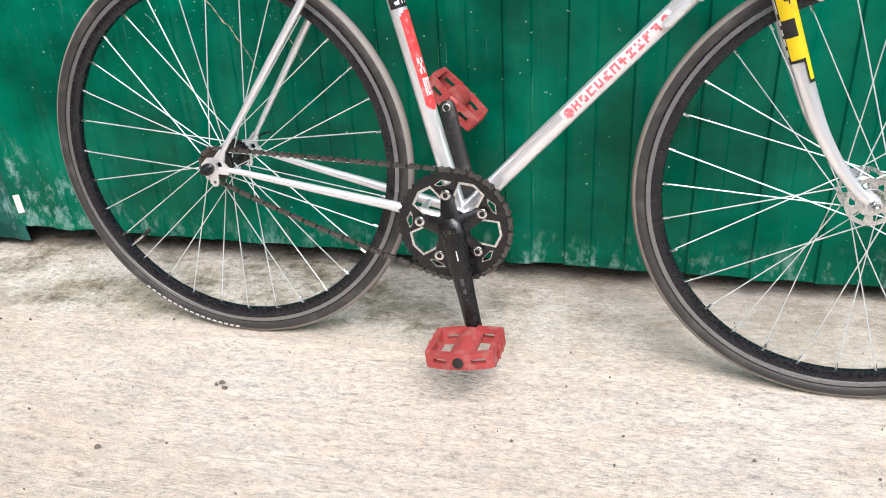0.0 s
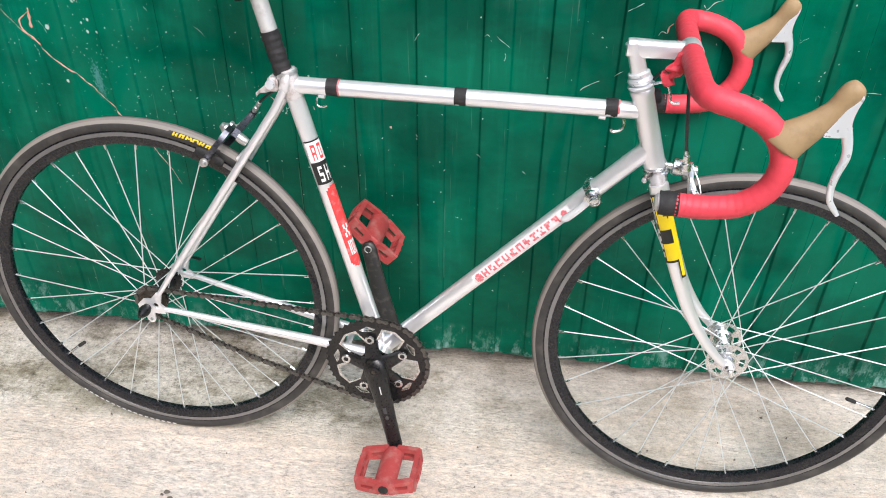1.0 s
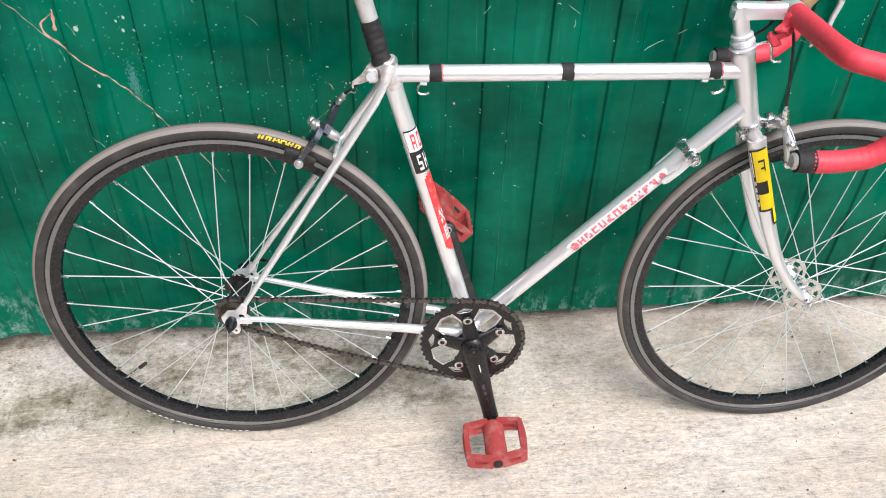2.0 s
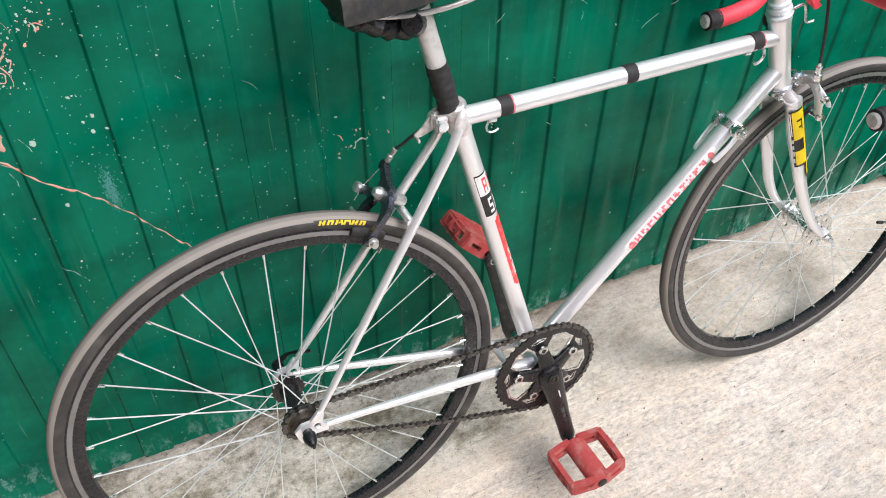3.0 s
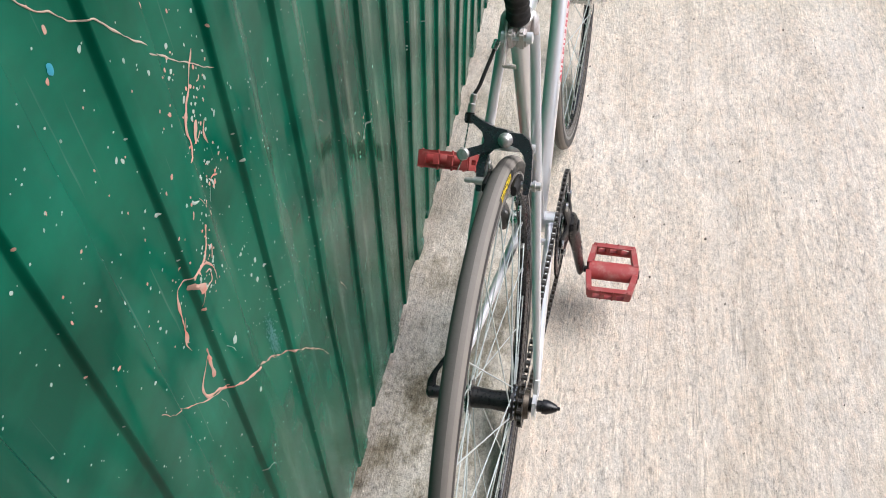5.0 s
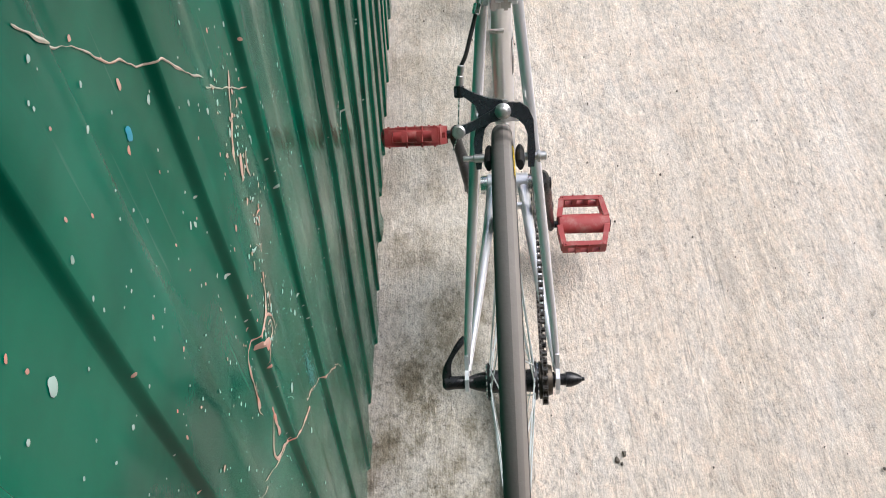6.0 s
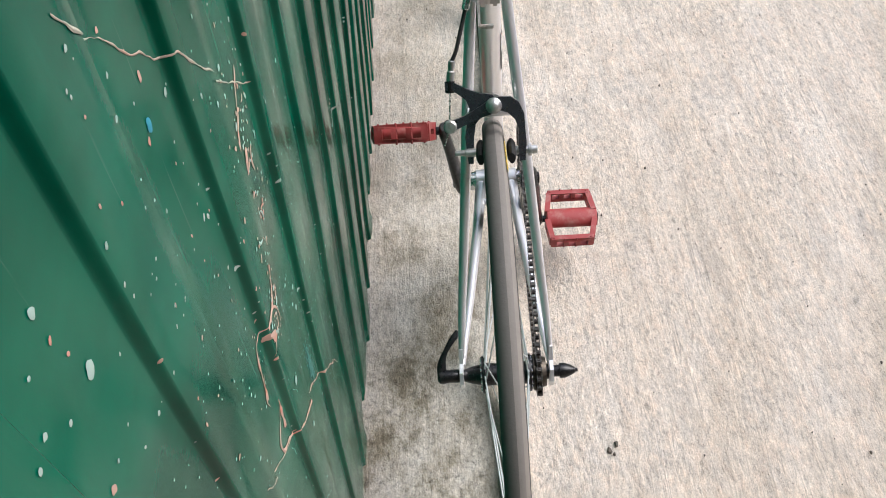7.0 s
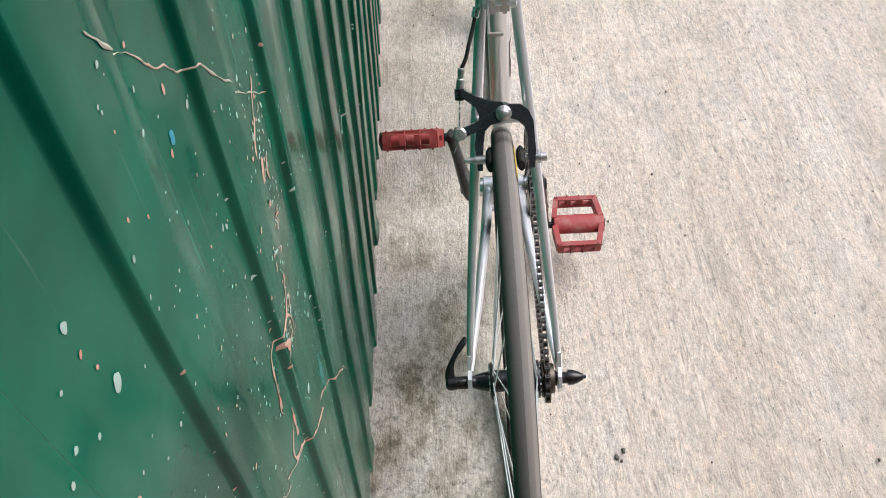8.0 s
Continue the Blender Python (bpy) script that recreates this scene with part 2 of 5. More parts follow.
TREADDARK = worn("tyre_tread_dark", (0.11, 0.101, 0.093), 0.75, dirt=(0.125, 0.11, 0.097), amount=0.55, scale=24, grain=0.3)
SIDEWALL = worn("tyre_sidewall", (0.032, 0.03, 0.029), 0.6, dirt=(0.14, 0.125, 0.11), amount=0.5, scale=30, grain=0.2)
RUST = worn("oily_steel", (0.085, 0.07, 0.055), 0.42, 0.7, dirt=(0.02, 0.015, 0.012), amount=0.7, scale=200)
CHAIN = worn("chain_steel", (0.15, 0.14, 0.13), 0.35, 0.8, dirt=(0.02, 0.016, 0.013), amount=0.75, scale=250)
RED = worn("red_plastic", (0.36, 0.05, 0.048), 0.5, dirt=(0.44, 0.23, 0.20), amount=0.65, scale=55, grain=0.1)
TAPE = worn("red_bar_tape", (0.70, 0.052, 0.078), 0.55, dirt=(0.5, 0.05, 0.05), amount=0.4, scale=40, grain=0.25)
BTAPE = worn("black_cloth_tape", (0.016, 0.015, 0.016), 0.7, dirt=(0.06, 0.05, 0.05), amount=0.5, scale=80, grain=0.3)
HOOD = worn("brown_rubber", (0.35, 0.235, 0.12), 0.6, dirt=(0.2, 0.13, 0.07), amount=0.5, scale=50, grain=0.2)
RUBBER = worn("black_rubber", (0.012, 0.012, 0.012), 0.7, scale=80)
CABLE = worn("cable_housing", (0.015, 0.016, 0.017), 0.4, scale=90)
WHITE = worn("white_print", (0.78, 0.77, 0.76), 0.4, amount=0.15, scale=60)
FADEDRED = worn("faded_red_print", (0.62, 0.13, 0.15), 0.5, dirt=(0.80, 0.62, 0.62), amount=0.9, scale=190)
PALEPINK = worn("pale_pink_print", (0.86, 0.68, 0.69), 0.45, dirt=(0.84, 0.82, 0.83), amount=0.9, scale=120)
REDPRINT = worn("red_print", (0.7, 0.05, 0.05), 0.4, dirt=(0.72, 0.5, 0.48), amount=0.5, scale=90)
YELLOW = worn("yellow_print", (0.85, 0.62, 0.01), 0.4, amount=0.15, scale=60)
DULLPRINT = worn("dull_grey_print", (0.055, 0.055, 0.058), 0.5, amount=0.2)
DULLYELLOW = worn("worn_yellow_print", (0.74, 0.53, 0.02), 0.6, dirt=(0.3, 0.23, 0.06), amount=0.5, scale=90)
BLACKPRINT = worn("black_print", (0.015, 0.015, 0.015), 0.4, amount=0.15, scale=60)
MINT = worn("dried_white_paint", (0.38, 0.52, 0.46), 0.6, dirt=(0.10, 0.25, 0.18), amount=0.9, scale=45)
SALMON = worn("dried_salmon_paint", (0.56, 0.36, 0.285), 0.6, dirt=(0.60, 0.17, 0.12), amount=1.0, scale=40)
CREAM = worn("dried_cream_paint", (0.50, 0.47, 0.38), 0.6, dirt=(0.55, 0.30, 0.22), amount=0.8, scale=26)
BLUEPAINT = worn("dried_blue_paint", (0.03, 0.3, 0.42), 0.6, amount=0.1)
SMEAR = worn("rubbed_blue_film", (0.05, 0.23, 0.21), 0.5, dirt=(0.02, 0.15, 0.11), amount=0.9, scale=60)
GLOSSBLACK = worn("glossy_black_alloy", (0.10, 0.104, 0.125), 0.28, 0.8, dirt=(0.04, 0.04, 0.045), amount=0.5, scale=60, vary=0.5)
CHAINDARK = worn("oily_chain_steel", (0.035, 0.028, 0.024), 0.4, 0.5, dirt=(0.01, 0.008, 0.007), amount=0.6, scale=250)
LEAF = leaf_green()
STEM = worn("green_stem", (0.1, 0.17, 0.04), 0.6)


# ---------- mesh tools ----------
def mesh_of(bm, mat, smooth=True, sharp=35):
    me = bpy.data.meshes.new("mesh")
    bmesh.ops.recalc_face_normals(bm, faces=bm.faces)
    for f in bm.faces:
        f.smooth = smooth
    for e in bm.edges:
        if len(e.link_faces) == 2 and e.calc_face_angle(0) > radians(sharp):
            e.smooth = False
    bm.to_mesh(me)
    bm.free()
    for one in mat if isinstance(mat, (list, tuple)) else [mat]:
        me.materials.append(one)
    return me


def part(name, bm, mat, parent=None, label="", at=None):
    ob = new(name, mesh_of(bm, mat) if isinstance(bm, bmesh.types.BMesh) else bm)
    ob.parent = parent
    if at is not None:
        ob.matrix_basis = at
    return tagged(ob, label)


def smooth_line(points, n=6):
    """Catmull-Rom through the points."""
    p = [Vector(q) for q in points]
    p = [2 * p[0] - p[1]] + p + [2 * p[-1] - p[-2]]
    out = []
    for i in range(1, len(p) - 2):
        for k in range(n):
            t = k / n
            a, b, c, d = p[i - 1], p[i], p[i + 1], p[i + 2]
            out.append(0.5 * (2 * b + (c - a) * t + (2 * a - 5 * b + 4 * c - d) * t * t + (3 * b - a - 3 * c + d) * t ** 3))
    return out + [p[-2]]


def tube(points, radius, seg=16, flat=1.0, flat_dir=(0, 1, 0), bm=None, ends=True, square=1.0):
    """Sweep a round, flattened or (square below 1) squarish section along points; radius is one number, a list or a function of 0..1."""
    bm = bm or bmesh.new()
    p = [Vector(q) for q in points]
    rings, n = [], len(p)
    up = Vector(flat_dir)
    length = [0.0]
    for a, b in zip(p, p[1:]):
        length.append(length[-1] + (b - a).length)
    for i, q in enumerate(p):
        d = (p[min(i + 1, n - 1)] - p[max(i - 1, 0)]).normalized()
        s = up - d * up.dot(d)
        if s.length < 1e-4:
            s = d.orthogonal()
        s.normalize()
        o = d.cross(s)
        up = s if flat == 1.0 else up
        if callable(radius):
            r = radius(length[i] / length[-1])
        elif isinstance(radius, (list, tuple)):
            r = radius[i]
        else:
            r = radius
        soft = lambda v: math.copysign(abs(v) ** square, v)
        rings.append([bm.verts.new(q + s * (r * flat * soft(math.cos(a))) + o * (r * soft(math.sin(a)))) for a in (2 * math.pi * k / seg for k in range(seg))])
    for a, b in zip(rings, rings[1:]):
        for k in range(seg):
            bm.faces.new((a[k], a[(k + 1) % seg], b[(k + 1) % seg], b[k]))
    if ends:
        bm.faces.new(rings[0][::-1])
        bm.faces.new(rings[-1])
    return bm


def lathe(profile, centre=(0, 0, 0), axis=(0, 1, 0), seg=32, bm=None, closed=False):
    """Turn a profile of (along, radius) round an axis."""
    bm = bm or bmesh.new()
    d = Vector(axis).normalized()
    s = d.orthogonal().normalized()
    o = d.cross(s)
    c = Vector(centre)
    rings = [[bm.verts.new(c + d * h + (s * math.cos(a) + o * math.sin(a)) * r) for a in (2 * math.pi * k / seg for k in range(seg))] for h, r in profile]
    pairs = list(zip(rings, rings[1:])) + ([(rings[-1], rings[0])] if closed else [])
    for a, b in pairs:
        for k in range(seg):
            bm.faces.new((a[k], a[(k + 1) % seg], b[(k + 1) % seg], b[k]))
    if not closed:
        bm.faces.new(rings[0][::-1])
        bm.faces.new(rings[-1])
    return bm


def plate(loops, y0, y1, bevel=0.0, bm=None):
    """A plate in the x-z plane between y0 and y1: the first loop is its outline, the others are holes."""
    from mathutils.geometry import tessellate_polygon
    bm = bm or bmesh.new()
    tris = tessellate_polygon([[Vector((x, z, 0)) for x, z in lp] for lp in loops])
    flat = [q for lp in loops for q in lp]
    lo = [bm.verts.new((x, y0, z)) for x, z in flat]
    hi = [bm.verts.new((x, y1, z)) for x, z in flat]
    for a, b, c in tris:
        bm.faces.new((lo[a], lo[b], lo[c]))
        bm.faces.new((hi[c], hi[b], hi[a]))
    k = 0
    for lp in loops:
        n = len(lp)
        for i in range(n):
            a, b = k + i, k + (i + 1) % n
            bm.faces.new((lo[a], lo[b], hi[b], hi[a]))
        k += n
    return bm


def box(x0, x1, y0, y1, z0, z1, bevel=0.0, bm=None):
    own = bmesh.new()
    bmesh.ops.create_cube(own, size=1)
    for v in own.verts:
        v.co = Vector(((x0 + x1) / 2 + v.co.x * (x1 - x0), (y0 + y1) / 2 + v.co.y * (y1 - y0), (z0 + z1) / 2 + v.co.z * (z1 - z0)))
    if bevel:
        bmesh.ops.bevel(own, geom=own.edges[:], offset=bevel, segments=2, affect="EDGES")
    if bm is None:
        return own
    me = bpy.data.meshes.new("tmp")
    own.to_mesh(me)
    own.free()
    bm.from_mesh(me)
    bpy.data.meshes.remove(me)
    return bm


def disc_pts(cx, cz, r, n=16, a0=0.0):
    return [(cx + r * math.cos(a0 + 2 * math.pi * k / n), cz + r * math.sin(a0 + 2 * math.pi * k / n)) for k in range(n)]


def tube_patch(p0, p1, r, s0, s1, a0, a1, lift=0.0004, slant=0.0, r1=None):
    """A piece of film stuck to a straight tube: s along it from 0 to 1, a round it in degrees (0 faces the right-hand side, 90 up)."""
    bm = bmesh.new()
    p0, p1 = Vector(p0), Vector(p1)
    d = (p1 - p0).normalized()
    side = Vector((0, -1, 0))
    up = side.cross(d) * -1
    n, rows = 8, []
    for i in range(2):
        row = []
        for k in range(n + 1):
            a = radians(a0 + (a1 - a0) * k / n)
            s = (s0, s1)[i] + slant * (k / n - 0.5)
            rr = (r if r1 is None else r + (r1 - r) * s) + lift
            row.append(bm.verts.new(p0.lerp(p1, s) + side * (rr * math.cos(a)) + up * (rr * math.sin(a))))
        rows.append(row)
    for k in range(n):
        bm.faces.new((rows[0][k], rows[0][k + 1], rows[1][k + 1], rows[1][k]))
    return bm


# ---------- the ground ----------
SLAB_END = 1.775
gb = bmesh.new()
xs = [-12, -6, -3, -2] + [-1.5 + 0.1 * i for i in range(33)] + [SLAB_END - 0.012]
ys = [-9, -6, -4, -3, -2.5] + [-2.0 + 0.1 * i for i in range(23)] + [0.272, 0.35, 0.6, 1.6]
grid = []
for x in xs:
    row = []
    for y in ys:
        h = 0.004 * noise.noise((x * 1.3, y * 1.3, 0.3)) + 0.0015 * noise.noise((x * 6, y * 6, 2.0))
        chip = 0.006 * noise.noise((0.0, y * 9, 5.0)) if x > SLAB_END - 0.02 else 0.0
        row.append(gb.verts.new((x + chip, y, min(h, 0.004) - 0.001)))
    grid.append(row)
for a, b in zip(grid, grid[1:]):
    for k in range(len(ys) - 1):
        gb.faces.new((a[k], b[k], b[k + 1], a[k + 1]))
edge = [gb.verts.new((v.co.x + 0.012, v.co.y, v.co.z - 0.012)) for v in grid[-1]]
foot = [gb.verts.new((v.co.x + 0.002, v.co.y, -0.16)) for v in edge]
for k in range(len(ys) - 1):
    gb.faces.new((grid[-1][k], edge[k], edge[k + 1], grid[-1][k + 1]))
    gb.faces.new((edge[k], foot[k], foot[k + 1], edge[k + 1]))
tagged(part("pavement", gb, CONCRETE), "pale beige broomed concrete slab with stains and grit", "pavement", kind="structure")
eb = bmesh.new()
bmesh.ops.create_grid(eb, x_segments=40, y_segments=40, size=600)
for v in eb.verts:
    v.co.z = -0.12
tagged(part("ground", eb, SOIL), "dark bare soil around the concrete slab", "ground", kind="structure")

GRIT = worn("dark_grit", (0.14, 0.12, 0.1), 0.9, scale=200)
gb = bmesh.new()
gr = random.Random(21)
spots = [(0.031, -0.142, 0.007), (0.043, -0.156, 0.006), (0.024, -0.150, 0.004), (-0.09, -0.33, 0.006), (0.55, -0.21, 0.003)]
spots += [(gr.uniform(-0.6, 1.6), gr.uniform(-1.1, 0.24), 0.0012 + 0.0025 * gr.random() ** 4) for k in range(230)]
for x, y, r in spots:
    n = 7
    ringv = [gb.verts.new((x + r * gr.uniform(0.7, 1.3) * math.cos(6.283 * k / n), y + r * gr.uniform(0.4, 0.9) * math.sin(6.283 * k / n), 0.0)) for k in range(n)]
    cap = [gb.verts.new((v.co.x * 0.6 + x * 0.4, v.co.y * 0.6 + y * 0.4, 0.002 + min(r * 0.5, 0.002))) for v in ringv]
    for k in range(n):
        gb.faces.new((ringv[k], ringv[(k + 1) % n], cap[(k + 1) % n], cap[k]))
    gb.faces.new(cap)
tagged(part("grit", gb, GRIT), "dark crumbs of grit and litter on the concrete", "grit", kind="stuff")

# ---------- the corrugated fence wall ----------
PITCH, PHASE = 0.1172, -0.3555
VALLEY, CREST = 0.2780, 0.2722
RUN, WIDE = 0.0050, 0.0565
WALL_END = 1.84


def wall_y(x):
    """The sheet's face at x."""
    u = (x - PHASE) % PITCH
    ease = lambda k: k * k * (3 - 2 * k)
    if u < RUN:
        return VALLEY + (CREST - VALLEY) * ease(u / RUN)
    if u < WIDE - RUN:
        return CREST
    if u < WIDE:
        return CREST + (VALLEY - CREST) * ease((u - WIDE + RUN) / RUN)
    return VALLEY


def sheet(x0, x1, bottom, top, back=0.0, seed=0.0):
    bm = bmesh.new()
    cols = [x0]
    k = math.floor((x0 - PHASE) / PITCH) - 1
    while PHASE + k * PITCH < x1:
        for off in [RUN * k / 8 for k in range(9)] + [0.02, 0.037] + [WIDE - RUN + RUN * k / 8 for k in range(9)] + [0.078, 0.098]:
            x = PHASE + k * PITCH + off
            if x0 + 0.001 < x < x1 - 0.001:
                cols.append(x)
        k += 1
    cols = sorted(set(round(c, 5) for c in cols)) + [x1]
    levels = [0.0, 0.008, 0.03] + [0.06 * k for k in range(1, 24)] + [1.6, 1.9, 1.0e3]
    faces = []
    for side in (0.0, 0.0012):
        g = []
        for x in cols:
            z0 = bottom(x) + 0.004 * noise.noise((x * 14, seed, 1.0))
            col = []
            for lv in levels:
                z = min(z0 + lv, top)
                dent = 0.0035 * noise.noise((x * 5, z * 3, seed)) + (0.006 * noise.noise((x * 11, seed, 4.0)) if lv < 0.01 else 0)
                col.append(bm.verts.new((x, wall_y(x) + back + side + dent, z)))
            g.append(col)
        for a, b in zip(g, g[1:]):
            for i in range(len(levels) - 1):
                bm.faces.new((a[i], b[i], b[i + 1], a[i + 1]))
        faces.append(g)
    f, r = faces
    for a, b, c, d in zip(f, f[1:], r, r[1:]):
        bm.faces.new((a[0], c[0], d[0], b[0]))
    for a, c in ((f[0], r[0]), (f[-1], r[-1])):
        for i in range(len(levels) - 1):
            bm.faces.new((a[i], a[i + 1], c[i + 1], c[i]))
    return bm


wall = part("wall_north", sheet(-0.688, WALL_END, lambda x: 0.063 - 0.012 * (x + 0.7), 2.3), GREEN)
tagged(wall, "dark green painted corrugated steel sheet, spattered with paint", "wall", kind="structure")
wall_2 = part("wall_north_2", sheet(-6.0, -0.675, lambda x: 0.022, 2.3, 0.006, 3.0), TEAL)
tagged(wall_2, "faded teal corrugated steel sheet beside the green one", "wall", kind="structure")
# unseen box behind the sheets, added to keep light out of the gap below
tagged(part("gap_blocker_east", box(WALL_END - 0.03, WALL_END - 0.004, 0.285, 2.4, 0.0, 2.3), TEAL), "unseen teal return wall added to keep light out", "wall", kind="structure")
tagged(part("gap_blocker_back", box(-6.0, WALL_END - 0.03, 2.37, 2.4, 0.0, 2.3), BLOCKER), "unseen rear wall added to keep the gap dark", "wall", kind="structure")
tagged(part("gap_blocker_west", box(-6.03, -6.0, 0.285, 2.4, 0.0, 2.3), BLOCKER), "unseen side wall added to keep the gap dark", "wall", kind="structure")
tagged(part("roof", box(-6.1, WALL_END + 0.02, 0.262, 2.5, 2.305, 2.34), BLOCKER), "unseen roof added to keep light from behind the sheet", "roof", kind="structure")

# added walls block low sky light; the tall west one dims the sheet
tagged(part("sky_blocker_west", box(-1.25, -1.15, -5.0, 0.25, -0.1, 4.6), BLOCKER), "unseen dark wall added to block low sky light", "wall", kind="structure")
tagged(part("sky_blocker_south", box(-1.25, 5.6, -5.1, -5.0, -0.1, 2.6), BLOCKER), "unseen dark wall added to block low sky light", "wall", kind="structure")
tagged(part("sky_blocker_east", box(5.5, 5.6, -5.0, 4.0, -0.1, 2.4), BLOCKER), "plain dark wall added behind the garden to block sky", "wall", kind="structure")

# white tag stuck low on the sheet
tb = bmesh.new()
tv = [tb.verts.new((x, wall_y(x) - 0.0025, z)) for x, z in ((-0.675, 0.142), (-0.657, 0.146), (-0.655, 0.101), (-0.673, 0.097))]
ret = bmesh.ops.extrude_face_region(tb, geom=[tb.faces.new(tv)])
for v in ret["geom"]:
    if isinstance(v, bmesh.types.BMVert):
        v.co.y -= 0.0008
tagged(part("sticker", tb, WHITE), "small white paper tag stuck on the green sheet", "sticker")


# dried paint on the sheet
def fleck(bm, x, z, a, b, turn):
    n = 7 if a < 0.0012 else 14
    ring = []
    seed = random.uniform(0, 50)
    for k in range(n):
        t = 2 * math.pi * k / n
        w = 1.0 + 0.45 * noise.noise((math.cos(t) * 1.1, math.sin(t) * 1.1, seed))
        dx, dz = a * w * math.cos(t), b * w * math.sin(t)
        px, pz = x + dx * math.cos(turn) - dz * math.sin(turn), z + dx * math.sin(turn) + dz * math.cos(turn)
        dent = 0.0035 * noise.noise((px * 5, pz * 3, 0.0))
        ring.append(bm.verts.new((px, wall_y(px) + dent - 0.0004, pz)))
    dent = 0.0035 * noise.noise((x * 5, z * 3, 0.0))
    mid = bm.verts.new((x, wall_y(x) + dent - 0.0004 - min(0.0006, 0.2 * min(a, b)), z))
    for k in range(n):
        bm.faces.new((mid, ring[k], ring[(k + 1) % n]))


def trail(bm, points, width):
    """A run of paint along (x, z) points that follows the corrugation."""
    line = []
    sm = smooth_line([(x, 0, z) for x, z in points], 5)
    for a, b in zip(sm, sm[1:]):
        n = max(1, int((b - a).length / 0.0015))
        line += [a.lerp(b, k / n) for k in range(n)]
    line.append(sm[-1])
    left, right, mid = [], [], []
    for i, q in enumerate(line):
        d = (line[min(i + 1, len(line) - 1)] - line[max(i - 1, 0)]).normalized()
        w = width * max(0.14, 0.55 + 0.95 * noise.noise((q.x * 85, 0, q.z * 85))) * (0.35 if i in (0, len(line) - 1) else 1)
        q = q + Vector((-d.z, 0, d.x)) * (0.0022 * noise.noise((q.x * 45, 7.0, q.z * 45)) + 0.0008 * noise.noise((q.x * 160, 3.0, q.z * 160)))
        s = Vector((-d.z, 0, d.x)) * w
        for out, v, h in ((left, q + s, 0.0004), (right, q - s, 0.0004), (mid, q, 0.0005 + min(0.0007, w * 0.3))):
            dent = 0.0035 * noise.noise((v.x * 5, v.z * 3, 0.0))
            out.append(bm.verts.new((v.x, wall_y(v.x) + dent - h, v.z)))
    for i in range(len(line) - 1):
        bm.faces.new((left[i], left[i + 1], mid[i + 1], mid[i]))
        bm.faces.new((mid[i], mid[i + 1], right[i + 1], right[i]))


rnd = random.Random(4)
sp = bmesh.new()
made = 0
while made < 1300:
    x, z = rnd.uniform(-0.66, 1.5), rnd.uniform(0.08, 1.35)
    dens = math.exp(-((x + 0.15) / 0.28) ** 2) * math.exp(-((z - 0.75) / 0.3) ** 2) + 0.10
    dens *= 0.35 + 1.3 * max(0.0, 0.5 + noise.noise((x * 7, z * 7, 9.0)))
    if rnd.random() > dens:
        continue
    a = 0.00045 + 0.0006 * rnd.random() ** 2 + (0.0009 if rnd.random() < 0.05 else 0)
    fleck(sp, x, z, a, a * rnd.uniform(0.75, 1.5), rnd.gauss(0.25, 0.6))
    made += 1
for x, z, a in ((-0.3805, 1.0948, 0.0028), (-0.212, 0.760, 0.0038), (-0.134, 0.775, 0.0024), (-0.139, 0.752, 0.0024), (-0.2, 0.655, 0.0024)):
    fleck(sp, x, z, a, a * 1.4, 0.2)
for x, z, a in ((-0.3176, 1.171, 0.0020), (-0.3053, 1.131, 0.0021), (-0.3475, 1.1157, 0.0022), (-0.3864, 1.1377, 0.0030), (-0.3277, 1.1636, 0.0014), (-0.3267, 1.1605, 0.0013), (-0.3206, 0.9635, 0.0017), (-0.3245, 0.985, 0.0012), (-0.401, 1.0994, 0.0018), (-0.4114, 1.1128, 0.0021), (-0.4252, 1.1225, 0.0019), (-0.3756, 0.9565, 0.0018), (-0.3814, 1.055, 0.0014), (-0.3634, 1.0739, 0.0013), (-0.2529, 1.0659, 0.0014), (-0.3473, 1.0861, 0.0013), (-0.4021, 1.1297, 0.0016), (-0.2754, 1.11, 0.0012), (-0.3122, 1.0923, 0.0012)):
    fleck(sp, x, z, a * 0.62, a * rnd.uniform(0.55, 0.8), 0.2)
for i in range(55):
    a = 0.0007 + 0.0008 * rnd.random() ** 2
    fleck(sp, rnd.gauss(-0.24, 0.1), rnd.gauss(0.98, 0.14), a, a * rnd.uniform(1.0, 1.8), rnd.gauss(0.2, 0.4))
for i in range(7):
    x, z = rnd.gauss(0.1, 0.2), rnd.uniform(0.4, 0.9)
    c, drop = rnd.uniform(-0.02, 0.02), rnd.uniform(0.4, 1.1)
    trail(sp, [(x, z), (x + c * drop, z - 0.012 * drop), (x + c * 1.6 * drop, z - 0.026 * drop)], rnd.uniform(0.0003, 0.0006))

